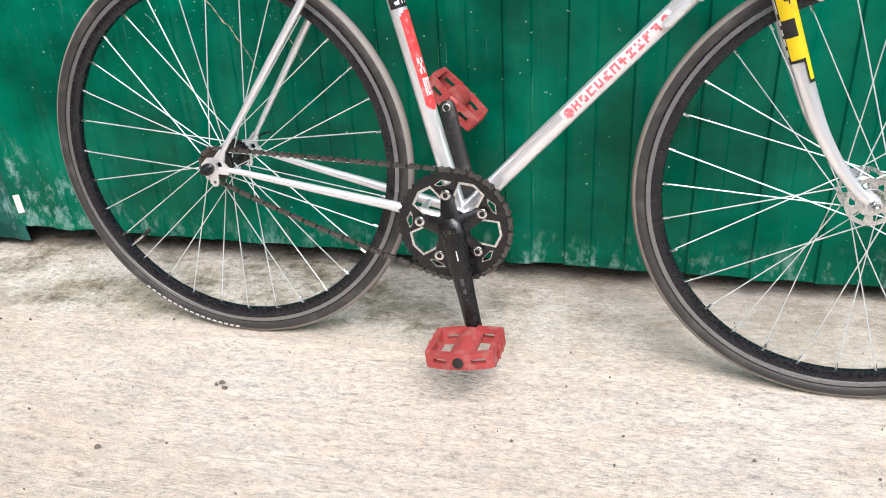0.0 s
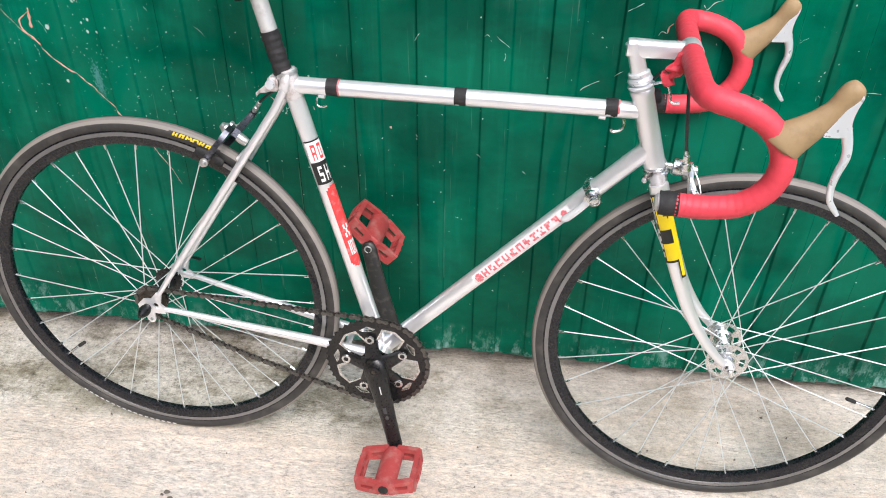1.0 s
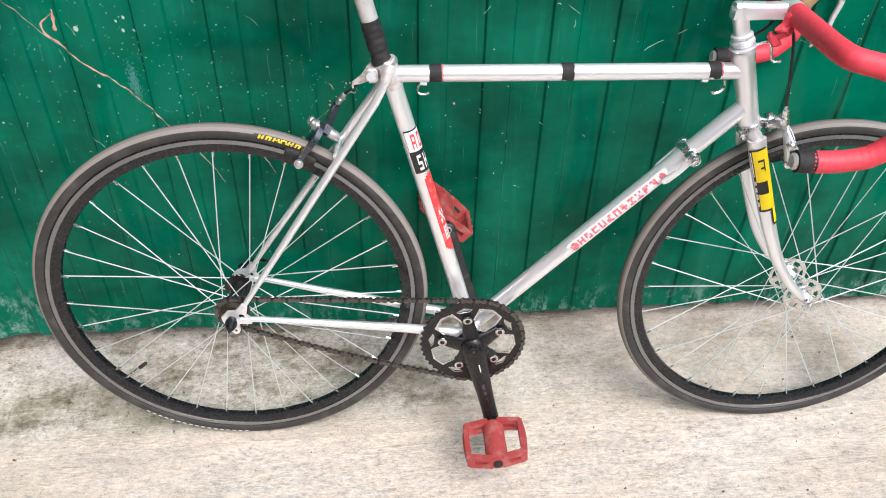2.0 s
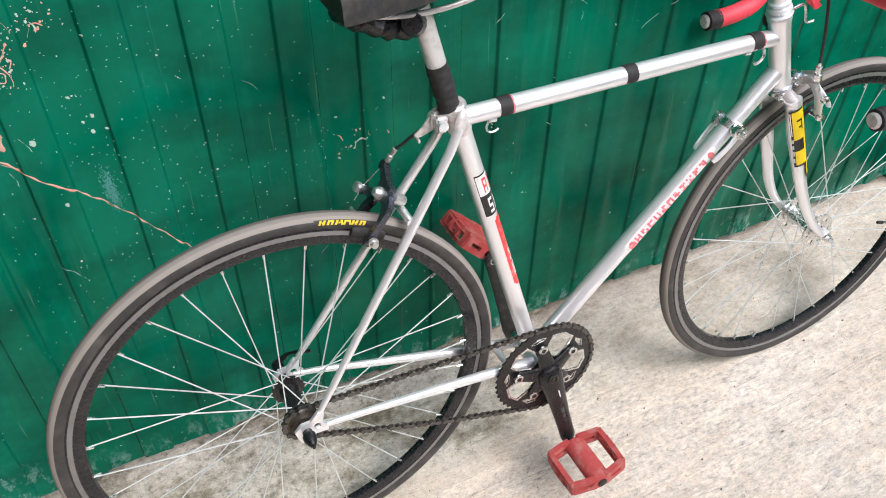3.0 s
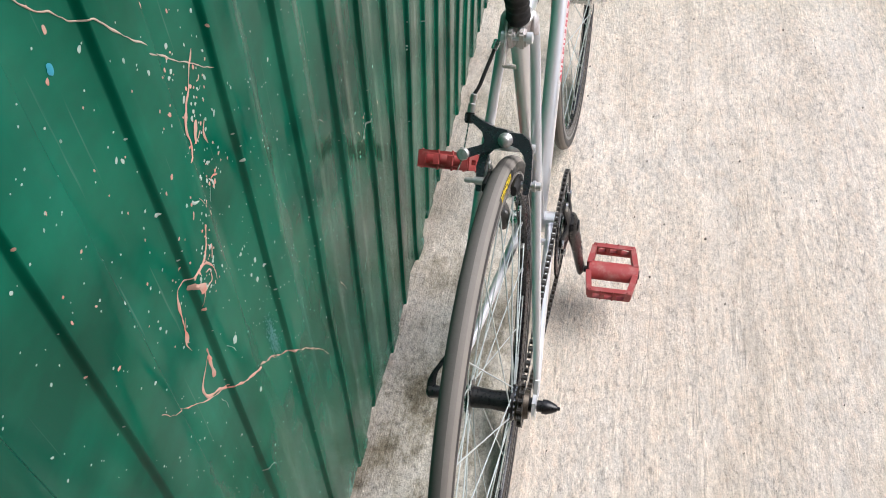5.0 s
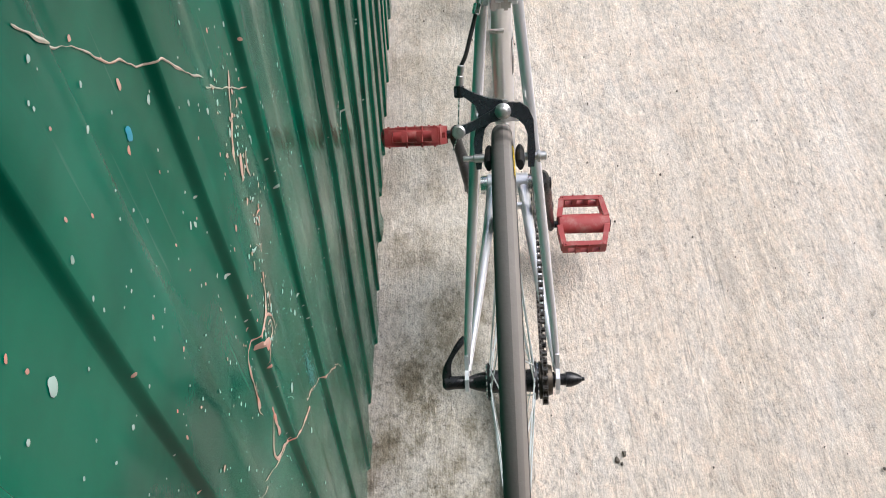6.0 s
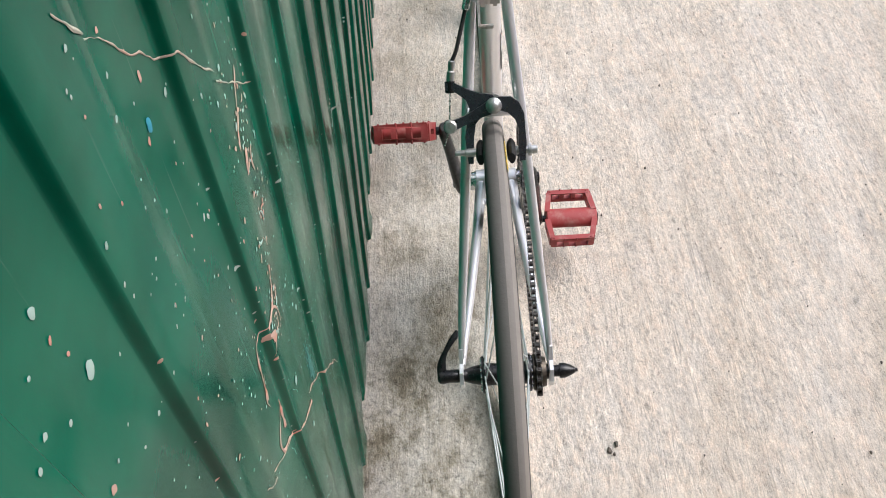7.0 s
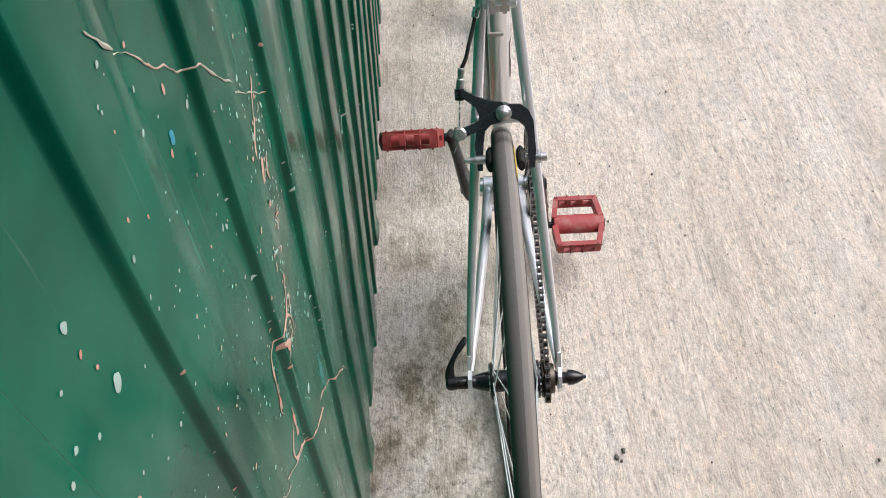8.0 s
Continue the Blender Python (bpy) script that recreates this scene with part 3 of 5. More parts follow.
for pts in (
    [(0.822, 0.839), (0.835, 0.845), (0.847, 0.853)],
    [(1.109, 0.797), (1.114, 0.801), (1.12, 0.803)],
    [(0.816, 0.719), (0.822, 0.728), (0.829, 0.732)],
    [(0.609, 0.784), (0.621, 0.772), (0.63, 0.764)],
    [(0.623, 0.754), (0.626, 0.748), (0.624, 0.739)],
    [(0.465, 0.767), (0.468, 0.775), (0.473, 0.784)],
    [(0.58, 0.548), (0.583, 0.547), (0.587, 0.546)],
    [(0.587, 0.782), (0.591, 0.785), (0.595, 0.782)],
    [(0.669, 0.519), (0.672, 0.515), (0.674, 0.512)],
    [(0.759, 0.69), (0.774, 0.703), (0.791, 0.711)],
    [(0.941, 0.841), (0.951, 0.846), (0.959, 0.857), (0.973, 0.864)],
    [(0.942, 0.854), (0.948, 0.845), (0.954, 0.85)],
    [(0.879, 0.795), (0.883, 0.803), (0.892, 0.801)],
    [(1.048, 0.702), (1.063, 0.699), (1.074, 0.695)],
    [(1.162, 0.695), (1.163, 0.704), (1.168, 0.701)],
    [(1.231, 0.713), (1.249, 0.714), (1.266, 0.713)],
):
    trail(sp, pts, 0.0008)
for x, z in ((0.484, 0.704), (0.466, 0.582), (0.466, 0.575), (0.415, 0.444), (0.499, 0.439), (0.546, 0.402), (0.466, 0.426), (0.51, 0.531), (0.519, 0.511), (0.401, 0.573), (0.589, 0.627), (0.513, 0.463), (0.7, 0.711), (1.06, 0.598), (1.163, 0.747), (1.158, 0.732)):
    fleck(sp, x, z, 0.0011, rnd.uniform(0.0012, 0.0024), rnd.gauss(0.1, 0.3))

so = bmesh.new()
fleck(so, 0.417, 0.595, 0.0022, 0.0026, 0.3)
fleck(so, 1.069, 0.694, 0.0034, 0.0026, 0.3)
for width, pts in (
    (0.0040, [(-0.243, 0.792), (-0.245, 0.775), (-0.247, 0.754)]),
    (0.0022, [(-0.245, 0.785), (-0.258, 0.776), (-0.266, 0.766), (-0.264, 0.749), (-0.250, 0.736), (-0.237, 0.722)]),
    (0.0022, [(-0.237, 0.722), (-0.217, 0.7), (-0.19, 0.676), (-0.157, 0.645)]),
    (0.0016, [(-0.157, 0.645), (-0.126, 0.606), (-0.095, 0.568), (-0.05, 0.498), (-0.032, 0.466)]),
    (0.0010, [(-0.032, 0.466), (-0.026, 0.452), (-0.020, 0.437)]),
    (0.0009, [(-0.237, 0.722), (-0.264, 0.745), (-0.284, 0.769), (-0.324, 0.826)]),
    (0.0014, [(-0.155, 0.645), (-0.151, 0.634), (-0.146, 0.628)]),
    (0.0010, [(0.055, 0.50), (0.07, 0.474), (0.078, 0.455)]),
):
    trail(so, pts, width * 0.95)
for width, pts in (
    (0.0024, [(-0.200, 0.893), (-0.212, 0.876), (-0.228, 0.873), (-0.240, 0.876), (-0.249, 0.875), (-0.255, 0.856), (-0.257, 0.842)]),
    (0.0038, [(-0.255, 0.85), (-0.258, 0.838), (-0.260, 0.826)]),
    (0.0014, [(-0.252, 0.848), (-0.262, 0.828), (-0.261, 0.815)]),
    (0.0044, [(-0.238, 0.868), (-0.230, 0.860), (-0.224, 0.849)]),
    (0.0026, [(-0.199, 0.897), (-0.203, 0.886), (-0.208, 0.878)]),
    (0.0018, [(-0.228, 0.873), (-0.215, 0.869), (-0.207, 0.857), (-0.207, 0.840)]),
    (0.0012, [(-0.218, 0.862), (-0.212, 0.858), (-0.214, 0.849), (-0.220, 0.850)]),
    (0.0015, [(-0.1397, 1.0128), (-0.1492, 1.0022), (-0.157, 0.9899), (-0.1658, 0.9823), (-0.170, 0.974)]),
    (0.0023, [(-0.168, 0.980), (-0.174, 0.970), (-0.174, 0.955), (-0.180, 0.945)]),
    (0.0034, [(-0.160, 0.966), (-0.164, 0.958), (-0.168, 0.950)]),
    (0.0016, [(-0.150, 0.958), (-0.156, 0.948), (-0.154, 0.938)]),
    (0.0020, [(0.893, 0.801), (0.894, 0.812), (0.901, 0.818)]),
):
    trail(so, pts, width * 0.95)
cr = bmesh.new()
for width, pts in (
    (0.0009, [(-0.3175, 1.183), (-0.3119, 1.1757), (-0.3074, 1.1688), (-0.2832, 1.1456), (-0.2662, 1.1275), (-0.2454, 1.1068), (-0.2362, 1.0997), (-0.2308, 1.0969), (-0.2221, 1.0865), (-0.2104, 1.0723), (-0.1928, 1.0547)]),
    (0.0007, [(-0.1933, 1.0494), (-0.1599, 1.0173), (-0.138, 0.9978), (-0.119, 0.982)]),
):
    trail(cr, pts, width * 0.9)
tagged(part("paint_run", cr, CREAM), "long thin run of dried cream paint on the green sheet", "paint", kind="stuff")
for cx, cz, sx, sz, n in ((-0.158, 0.958, 0.008, 0.008, 3), (-0.145, 0.985, 0.005, 0.004, 2), (-0.172, 0.910, 0.010, 0.003, 4), (-0.199, 0.922, 0.004, 0.002, 3), (-0.213, 0.855, 0.006, 0.007, 6), (0.215, 0.628, 0.02, 0.006, 4)):
    for i in range(n):
        x, z, a, ln = rnd.gauss(cx, sx), rnd.gauss(cz, sz), rnd.uniform(0, 6.28), rnd.uniform(0.003, 0.009)
        c = rnd.uniform(-1.2, 1.2)
        trail(sp if i % 2 else so, [(x, z), (x + ln * math.cos(a), z + ln * math.sin(a)), (x + ln * (math.cos(a) + math.cos(a + c)), z + ln * (math.sin(a) + math.sin(a + c)))], rnd.uniform(0.0008, 0.0022))
for i in range(170):
    k = rnd.choice(((-0.16, 0.95, 0.022, 0.03), (-0.17, 0.91, 0.02, 0.012), (-0.21, 0.855, 0.012, 0.015), (-0.16, 0.96, 0.02, 0.05), (-0.22, 0.87, 0.02, 0.03), (-0.17, 1.0, 0.015, 0.05), (0.21, 0.633, 0.03, 0.02), (-0.28, 1.05, 0.08, 0.1)))
    a = 0.0007 + 0.0012 * rnd.random() ** 2
    fleck(so if i % 2 else sp, rnd.gauss(k[0], k[2]), rnd.gauss(k[1], k[3]), a, a * rnd.uniform(0.8, 1.8), rnd.uniform(-1, 1))
for x, z, a, b in ((-0.2815, 1.1491, 0.0020, 0.0020), (-0.267, 1.1281, 0.0014, 0.0014), (-0.1176, 1.0166, 0.0014, 0.0030), (-0.1369, 0.9772, 0.0013, 0.0022), (-0.1681, 0.9086, 0.0017, 0.0032), (-0.2063, 0.9265, 0.0022, 0.0026), (-0.2721, 1.0232, 0.0014, 0.0021), (-0.2437, 1.0074, 0.0012, 0.0016), (-0.34, 1.1266, 0.0013, 0.0022), (-0.3264, 1.1117, 0.0013, 0.0018), (-0.2698, 0.9999, 0.0012, 0.0014), (-0.3149, 1.0019, 0.0022, 0.0016), (-0.3242, 1.1501, 0.0012, 0.0013), (-0.4059, 1.0568, 0.0026, 0.0042), (-0.3843, 1.1115, 0.0016, 0.0018)):
    fleck(so, x, z, a * 0.62, b * 0.68, 0.3)
for i in range(16):
    a = 0.0008 + 0.0009 * rnd.random() ** 2
    fleck(so, rnd.gauss(-0.25, 0.07), rnd.gauss(1.02, 0.1), a, a * rnd.uniform(1.0, 2.0), rnd.gauss(0.2, 0.4))
tagged(part("paint_spatter", sp, MINT), "tiny specks of dried white paint on the green sheet", "paint", kind="stuff")
tagged(part("paint_drips", so, SALMON), "runs and blobs of dried salmon paint on the green sheet", "paint", kind="stuff")
bl = bmesh.new()
fleck(bl, -0.270, 1.0935, 0.0026, 0.0042, 0.1)
sm = bmesh.new()
for i in range(520):
    z = rnd.gauss(0.658, 0.016)
    fleck(sm, rnd.gauss(-0.1415 + 0.05 * (0.66 - z), 0.0042), z, rnd.uniform(0.0004, 0.0009), rnd.uniform(0.0006, 0.0016), rnd.gauss(0.2, 0.3))
tagged(part("paint_smear", sm, SMEAR), "thin pale blue rubbed smear on the green sheet", "paint", kind="stuff")
tagged(part("paint_blob", bl, BLUEPAINT), "one blob of dried blue paint on the sheet", "paint", kind="stuff")

# ---------- the bicycle ----------
bike = new("bicycle")
bike.matrix_world = Matrix.Translation((0.007, 0.031, 0.0)) @ pose(0, 0, 0, 0, 0, -2.24) @ pose(0, 0, 0, -5.0, 0, 0)
tagged(bike, "old silver road bicycle with red taped drop bars leaning on fence", "bicycle")

R_TYRE, R_SECT = 0.3435, 0.013
REAR, FRONT = Vector((0.0, 0.0, 0.3415)), Vector((1.034, 0.006, 0.3335))
BB = Vector((0.423, 0.0, 0.2595))
HEAD_TOP, HEAD_LOW = Vector((0.8245, 0, 0.797)), Vector((0.862, 0, 0.675))
STEER = (HEAD_TOP - HEAD_LOW).normalized()
SEAT_TOP = Vector((0.283, 0, 0.765))
POST = (Vector((0.244, 0, 0.893)) - Vector((0.272, 0, 0.785))).normalized()


def line(a, b, n=2):
    return [Vector(a).lerp(Vector(b), k / (n - 1)) for k in range(n)]


# frame
part("seat_tube", tube(line(BB, SEAT_TOP + POST * 0.004), 0.0143, 24), SILVER, bike, "silver painted seat tube with stickers")
part("top_tube", tube(line(SEAT_TOP + Vector((0, 0, -0.002)), (0.832, 0, 0.762)), 0.0132, 24), SILVER, bike)
part("down_tube", tube(line(BB, (0.8495, 0, 0.703)), 0.0146, 24), SILVER, bike, "silver painted down tube with worn red lettering")
part("head_tube", lathe([(0, 0.0172), (0.004, 0.0185), (0.012, 0.0168), ((HEAD_TOP - HEAD_LOW).length - 0.012, 0.0168), ((HEAD_TOP - HEAD_LOW).length - 0.004, 0.0185), ((HEAD_TOP - HEAD_LOW).length, 0.0172)], HEAD_LOW, STEER), SILVER, bike)
part("bottom_bracket_shell", lathe([(-0.035, 0.0185), (-0.034, 0.0195), (0.034, 0.0195), (0.035, 0.0185)], BB), SILVER, bike)
part("bottom_bracket_cup", lathe([(-0.047, 0.011), (-0.047, 0.016), (-0.035, 0.0175), (0.035, 0.0175), (0.047, 0.016), (0.047, 0.011)], BB), CHROME, bike)
for s in (-1, 1):
    part("seat_stay", tube([(0.018, 0.060 * s, 0.358), (0.05, 0.056 * s, 0.407), (0.12, 0.045 * s, 0.513), (0.2, 0.033 * s, 0.634), (0.262, 0.0225 * s, 0.728), (0.277, 0.0195 * s, 0.758), (0.281, 0.018 * s, 0.772)], [0.0040, 0.0052, 0.0064, 0.0068, 0.0067, 0.0066, 0.005], 14), SILVER, bike)
    part("chain_stay", tube([(0.016, 0.060 * s, 0.339), (0.05, 0.057 * s, 0.335), (0.15, 0.047 * s, 0.315), (0.30, 0.034 * s, 0.286), (0.41, 0.0265 * s, 0.264)], [0.0042, 0.0052, 0.0066, 0.0084, 0.0098], 14), SILVER, bike)
    outline = [(-0.017, 0.004), (-0.013, -0.012), (-0.010, -0.021), (-0.0055, -0.023), (-0.0052, -0.003), (0.0, 0.0048), (0.0052, -0.003), (0.007, -0.013), (0.016, -0.011), (0.034, -0.012), (0.034, 0.0), (0.026, 0.008), (0.030, 0.026), (0.021, 0.032), (0.008, 0.017), (-0.006, 0.016)]
    hole = disc_pts(0.0175, 0.005, 0.0055, 10)
    part("dropout", plate([[(x + REAR.x, z + REAR.z) for x, z in outline], [(x + REAR.x, z + REAR.z) for x, z in hole]], 0.0580 * s, 0.0630 * s), SILVER, bike, "flat silver steel rear dropout")
    tail = [(-0.004, -0.008), (0.012, -0.009), (0.0125, -0.026), (0.009, -0.033), (0.002, -0.034), (-0.004, -0.028)]
    part("eyelet", plate([[(REAR.x + x, REAR.z + z) for x, z in tail], disc_pts(REAR.x + 0.0045, REAR.z - 0.0265, 0.0032, 8)], 0.0588 * s, 0.0622 * s), SILVER, bike)
part("stay_bridge", tube(line((0.198, -0.032, 0.640), (0.198, 0.032, 0.640)), 0.006, 12), SILVER, bike)
part("chain_stay_bridge", tube(line((0.362, -0.029, 0.274), (0.362, 0.029, 0.274)), 0.006, 12), SILVER, bike)
# seat lug with its pinch bolt and the fin of the cable stop
part("seat_lug", lathe([(-0.03, 0.0152), (-0.026, 0.0163), (0.012, 0.0163), (0.017, 0.0150)], SEAT_TOP + POST * 0.006, POST, 24), LUGPAINT, bike)
for side in (-1, 1):
    part("clamp_ear", box(0.249, 0.266, min(0.0015 * side, 0.0125 * side), max(0.0015 * side, 0.0125 * side), 0.752, 0.776, 0.003), LUGPAINT, bike)
    part("stay_cap", tube([(0.277, 0.020 * side, 0.758), (0.283, 0.0185 * side, 0.776), (0.286, 0.0165 * side, 0.784)], [0.0082, 0.0078, 0.003], 12, 0.7), LUGPAINT, bike)
part("pinch_bolt", lathe([(-0.021, 0.0035), (-0.020, 0.0072), (-0.0135, 0.0075), (-0.0125, 0.0045), (0.0125, 0.0045), (0.0135, 0.0072), (0.018, 0.0072), (0.019, 0.0035)], (0.2555, 0, 0.766), seg=12), LEVER, bike)
part("lug_rim", lathe([(0, 0.0155), (0.0015, 0.0176), (0.006, 0.0176), (0.008, 0.0155)], SEAT_TOP + POST * 0.013, POST, 24), ALLOY, bike)
part("pump_peg", plate([[(0.268, 0.787), (0.262, 0.751), (0.238, 0.742), (0.228, 0.741), (0.226, 0.746), (0.240, 0.757), (0.254, 0.777)]], 0.0105, 0.0130), LUGPAINT, bike, "thin silver sheet tongue on the seat lug")
part("peg_tip", box(0.2255, 0.2285, -0.004, 0.0125, 0.741, 0.7465, 0.0008), LUGPAINT, bike)
part("cable_ferrule", lathe([(0, 0.0036), (0.001, 0.0046), (0.012, 0.0044), (0.013, 0.003)], (0.2645, 0.0245, 0.7545), (-0.78, 0.26, -0.57), 12), CHROME, bike)

# seat post, black tape, saddle
part("seat_post", tube(line(Vector((0.272, 0, 0.785)) - POST * 0.01, Vector((0.2355, 0, 0.927))), 0.0131, 20), POSTPAINT, bike, "scratched silver seat post")
tape = lambda s: 0.0146 + 0.0005 * math.sin(s * 40) + 0.0004 * math.sin(s * 17)
wrap = tube(line(Vector((0.272, 0, 0.785)) - POST * 0.004, Vector((0.272, 0, 0.785)) + POST * 0.064, 40), tape, 24)
for v in wrap.verts:
    v.co += Vector((noise.noise(v.co * 70), noise.noise(v.co * 70 + Vector((5, 0, 0))), 0)) * 0.0009
part("post_tape", wrap, BTAPE, bike, "wrinkled black cloth tape wound round the post")
part("saddle_clamp", tube([(0.215, -0.028, 0.918), (0.222, -0.014, 0.911), (0.222, 0.014, 0.911), (0.215, 0.028, 0.918)], [0.013, 0.017, 0.017, 0.013], 14), BLACK, bike, "black saddle clamp")
part("saddle_bag", tube(smooth_line([(0.14, 0.0, 0.945), (0.165, 0, 0.926), (0.195, 0, 0.910), (0.225, 0, 0.902)], 4), lambda t: 0.02 - 0.006 * t + 0.002 * math.sin(t * 30), 12, 1.5), BLACK, bike, "dark crumpled cover under the saddle")
sad = bmesh.new()
rows = []
for i in range(15):
    t = i / 14
    x = 0.115 + 0.265 * t
    half = 0.072 * (1 - t) ** 1.3 + 0.018 + 0.006 * math.sin(math.pi * t)
    top = 1.003 - 0.012 * math.sin(math.pi * t) + 0.006 * (1 - t)
    low = top - (0.052 - 0.02 * t)
    sec = []
    for k in range(17):
        a = math.pi * k / 16
        sec.append(sad.verts.new((x, half * math.cos(a), low + (top - low) * math.sin(a) ** 0.55)))
    rows.append(sec)
for a, b in zip(rows, rows[1:]):
    for k in range(16):
        sad.faces.new((a[k], a[k + 1], b[k + 1], b[k]))
    sad.faces.new((a[0], b[0], b[16], a[16]))
sad.faces.new(rows[0])
sad.faces.new(rows[-1][::-1])
saddle = part("saddle", sad, RUBBER, bike, "black worn saddle, seen from below")
for s in (-1, 1):
    part("saddle_rail", tube(smooth_line([(0.13, 0.035 * s, 0.965), (0.16, 0.026 * s, 0.937), (0.24, 0.0225 * s, 0.925), (0.32, 0.018 * s, 0.935), (0.36, 0.01 * s, 0.965)], 5), 0.0036, 10), ALLOY, saddle)

# black bands, hooks and cable along the top tube
for x in (0.3435, 0.546, 0.7755):
    part("tape_band", tube(line((x, 0, 0.7635), (x + 0.0185, 0, 0.7635), 6), lambda s: 0.0141 + 0.0003 * math.sin(s * 25), 24), BTAPE, bike, "black tape band on the top tube")
for x in (0.362, 0.7937):
    part("red_band", tube(line((x, 0, 0.7632), (x + 0.0028, 0, 0.7632)), 0.0136, 24), FADEDRED, bike)
for x in (0.334, 0.7715):
    part("guide_boss", tube(line((x - 0.004, -0.003, 0.750), (x + 0.006, -0.003, 0.749)), 0.0046, 10), SILVER, bike)
part("cable_hook", tube(smooth_line([(0.329, -0.004, 0.749), (0.326, -0.004, 0.740), (0.328, -0.005, 0.733), (0.336, -0.006, 0.7315), (0.343, -0.006, 0.7345)], 4), 0.0017, 8), CHROME, bike)
part("cable_hook", tube(smooth_line([(0.805, -0.004, 0.748), (0.806, -0.005, 0.738), (0.801, -0.006, 0.731), (0.791, -0.007, 0.728), (0.787, -0.007, 0.732)], 4), 0.0026, 8), CHROME, bike)

# stickers: seat tube
S0, S1 = BB, SEAT_TOP


def stick(a, b, z0, z1, a0, a1, mat, r, lift, label="", name="sticker_patch", slant=0.0):
    """Film between two heights on the straight tube from a to b."""
    k = (b - a).z
    return part(name, tube_patch(a, b, r, (z0 - a.z) / k, (z1 - a.z) / k, a0, a1, lift, slant), mat, bike, label)


turn = lambda a: (a + 46) * 0.8 + 3
stick(S0, S1, 0.597, 0.673, -30, 102, BLACKPRINT, 0.0143, 0.0004, "black edged two-colour sticker")
stick(S0, S1, 0.636, 0.6705, -26, 98, WHITE, 0.0143, 0.0007)
for a0, a1, z0, z1 in ((-42, -32, 0.640, 0.666), (-32, -10, 0.6615, 0.666), (-16, -6, 0.651, 0.665), (-32, -10, 0.649, 0.6535), (-18, -8, 0.640, 0.650), (12, 20, 0.640, 0.666), (20, 40, 0.661, 0.666), (36, 44, 0.640, 0.666), (20, 40, 0.640, 0.645)):
    stick(S0, S1, z0, z1, turn(a0), turn(a1), REDPRINT, 0.0143, 0.001, name="letter_bar")
for a0, a1, z0, z1 in ((-40, -6, 0.624, 0.629), (-40, -30, 0.614, 0.629), (-40, -6, 0.6125, 0.6175), (-14, -4, 0.603, 0.615), (-40, -6, 0.602, 0.607), (14, 23, 0.602, 0.629), (23, 42, 0.613, 0.618), (42, 50, 0.602, 0.629)):
    stick(S0, S1, z0, z1, turn(a0), turn(a1), WHITE, 0.0143, 0.001, name="letter_bar")
# the red stripe has rounded ends
stick(S0, S1, 0.447, 0.585, 13, 108, REDPRINT, 0.0143, 0.0004, "worn red stripe sticker")
for z0, z1, a0, a1 in ((0.4435, 0.447, 22, 102), (0.4405, 0.4435, 34, 92), (0.4385, 0.4405, 50, 78), (0.585, 0.589, 26, 106), (0.589, 0.592, 44, 102)):
    stick(S0, S1, z0, z1, a0, a1, REDPRINT, 0.0143, 0.0004)
for a0, a1, z0, z1 in ((-14, 2, 0.512, 0.520), (2, 18, 0.504, 0.512), (-14, 2, 0.496, 0.504), (18, 34, 0.512, 0.520), (18, 34, 0.496, 0.504), (-14, -4, 0.462, 0.489), (2, 10, 0.462, 0.489), (10, 24, 0.4845, 0.489), (20, 26, 0.462, 0.489), (10, 24, 0.462, 0.4665), (32, 38, 0.462, 0.489), (38, 50, 0.4845, 0.489), (47, 53, 0.462, 0.489), (38, 50, 0.462, 0.4665)):
    stick(S0, S1, z0, z1, turn(a0 + 12), turn(a1 + 12), WHITE, 0.0143, 0.0008, name="letter_bar")
# down tube: a white strip with worn red characters as plain bars
D0, D1 = BB, Vector((0.8495, 0, 0.703))
part("lettering_strip", tube_patch(D0, D1, 0.0146, 0.398, 0.747, -45, 55, 0.0004), WHITE, bike, "pale worn lettering strip")
GLYPHS = ("101111101", "110101011", "111100111", "101101111", "011110111", "111101101", "110111010", "111010111", "101010111", "111110100", "111011001")
for i, rows3 in enumerate(GLYPHS):
    s = 0.433 + 0.0256 * i
    part("letter_halo", tube_patch(D0, D1, 0.0146, s - 0.003, s + 0.0225, -38, 26, 0.0006), PALEPINK, bike)
    for k, on in enumerate(rows3):
        if on == "1":
            u, v = s + 0.0068 * (k % 3), -32 + 18 * (k // 3)
            wide = 0.0068 if k % 3 < 2 and rows3[k + 1] == "1" else 0.0052
            part("letter_bar", tube_patch(D0, D1, 0.0146, u, u + wide, v, v + (19 if k < 6 and rows3[k + 3] == "1" else 15), 0.0009 + 0.00004 * k), FADEDRED, bike)
for s0, s1 in ((0.406, 0.429), (0.720, 0.737)):
    for k in range(5):
        h = 30 * math.sqrt(max(0.1, 1 - ((k - 2) / 2.6) ** 2))
        part("red_dot", tube_patch(D0, D1, 0.0146, s0 + (s1 - s0) * k / 5, s0 + (s1 - s0) * (k + 1) / 5, -4 - h, -4 + h, 0.0012), FADEDRED, bike)

# shift levers on the down tube
DT = (D1 - D0).normalized()
for s in (-1, 1):
    c = Vector((0.772, 0.0, 0.622)) + Vector((0, 0.0135 * s, 0))
    up = Vector((-DT.z, 0, DT.x))
    boss = part("lever_boss", lathe([(0, 0.011), (0.004 * s, 0.0125), (0.006 * s, 0.0105), (0.007 * s, 0.0128), (0.014 * s, 0.0128), (0.0155 * s, 0.009), (0.018 * s, 0.0085), (0.019 * s, 0.005), (0.021 * s, 0.0045)], c, (0, 1, 0), 20), CHROME, bike, "polished shift lever boss")
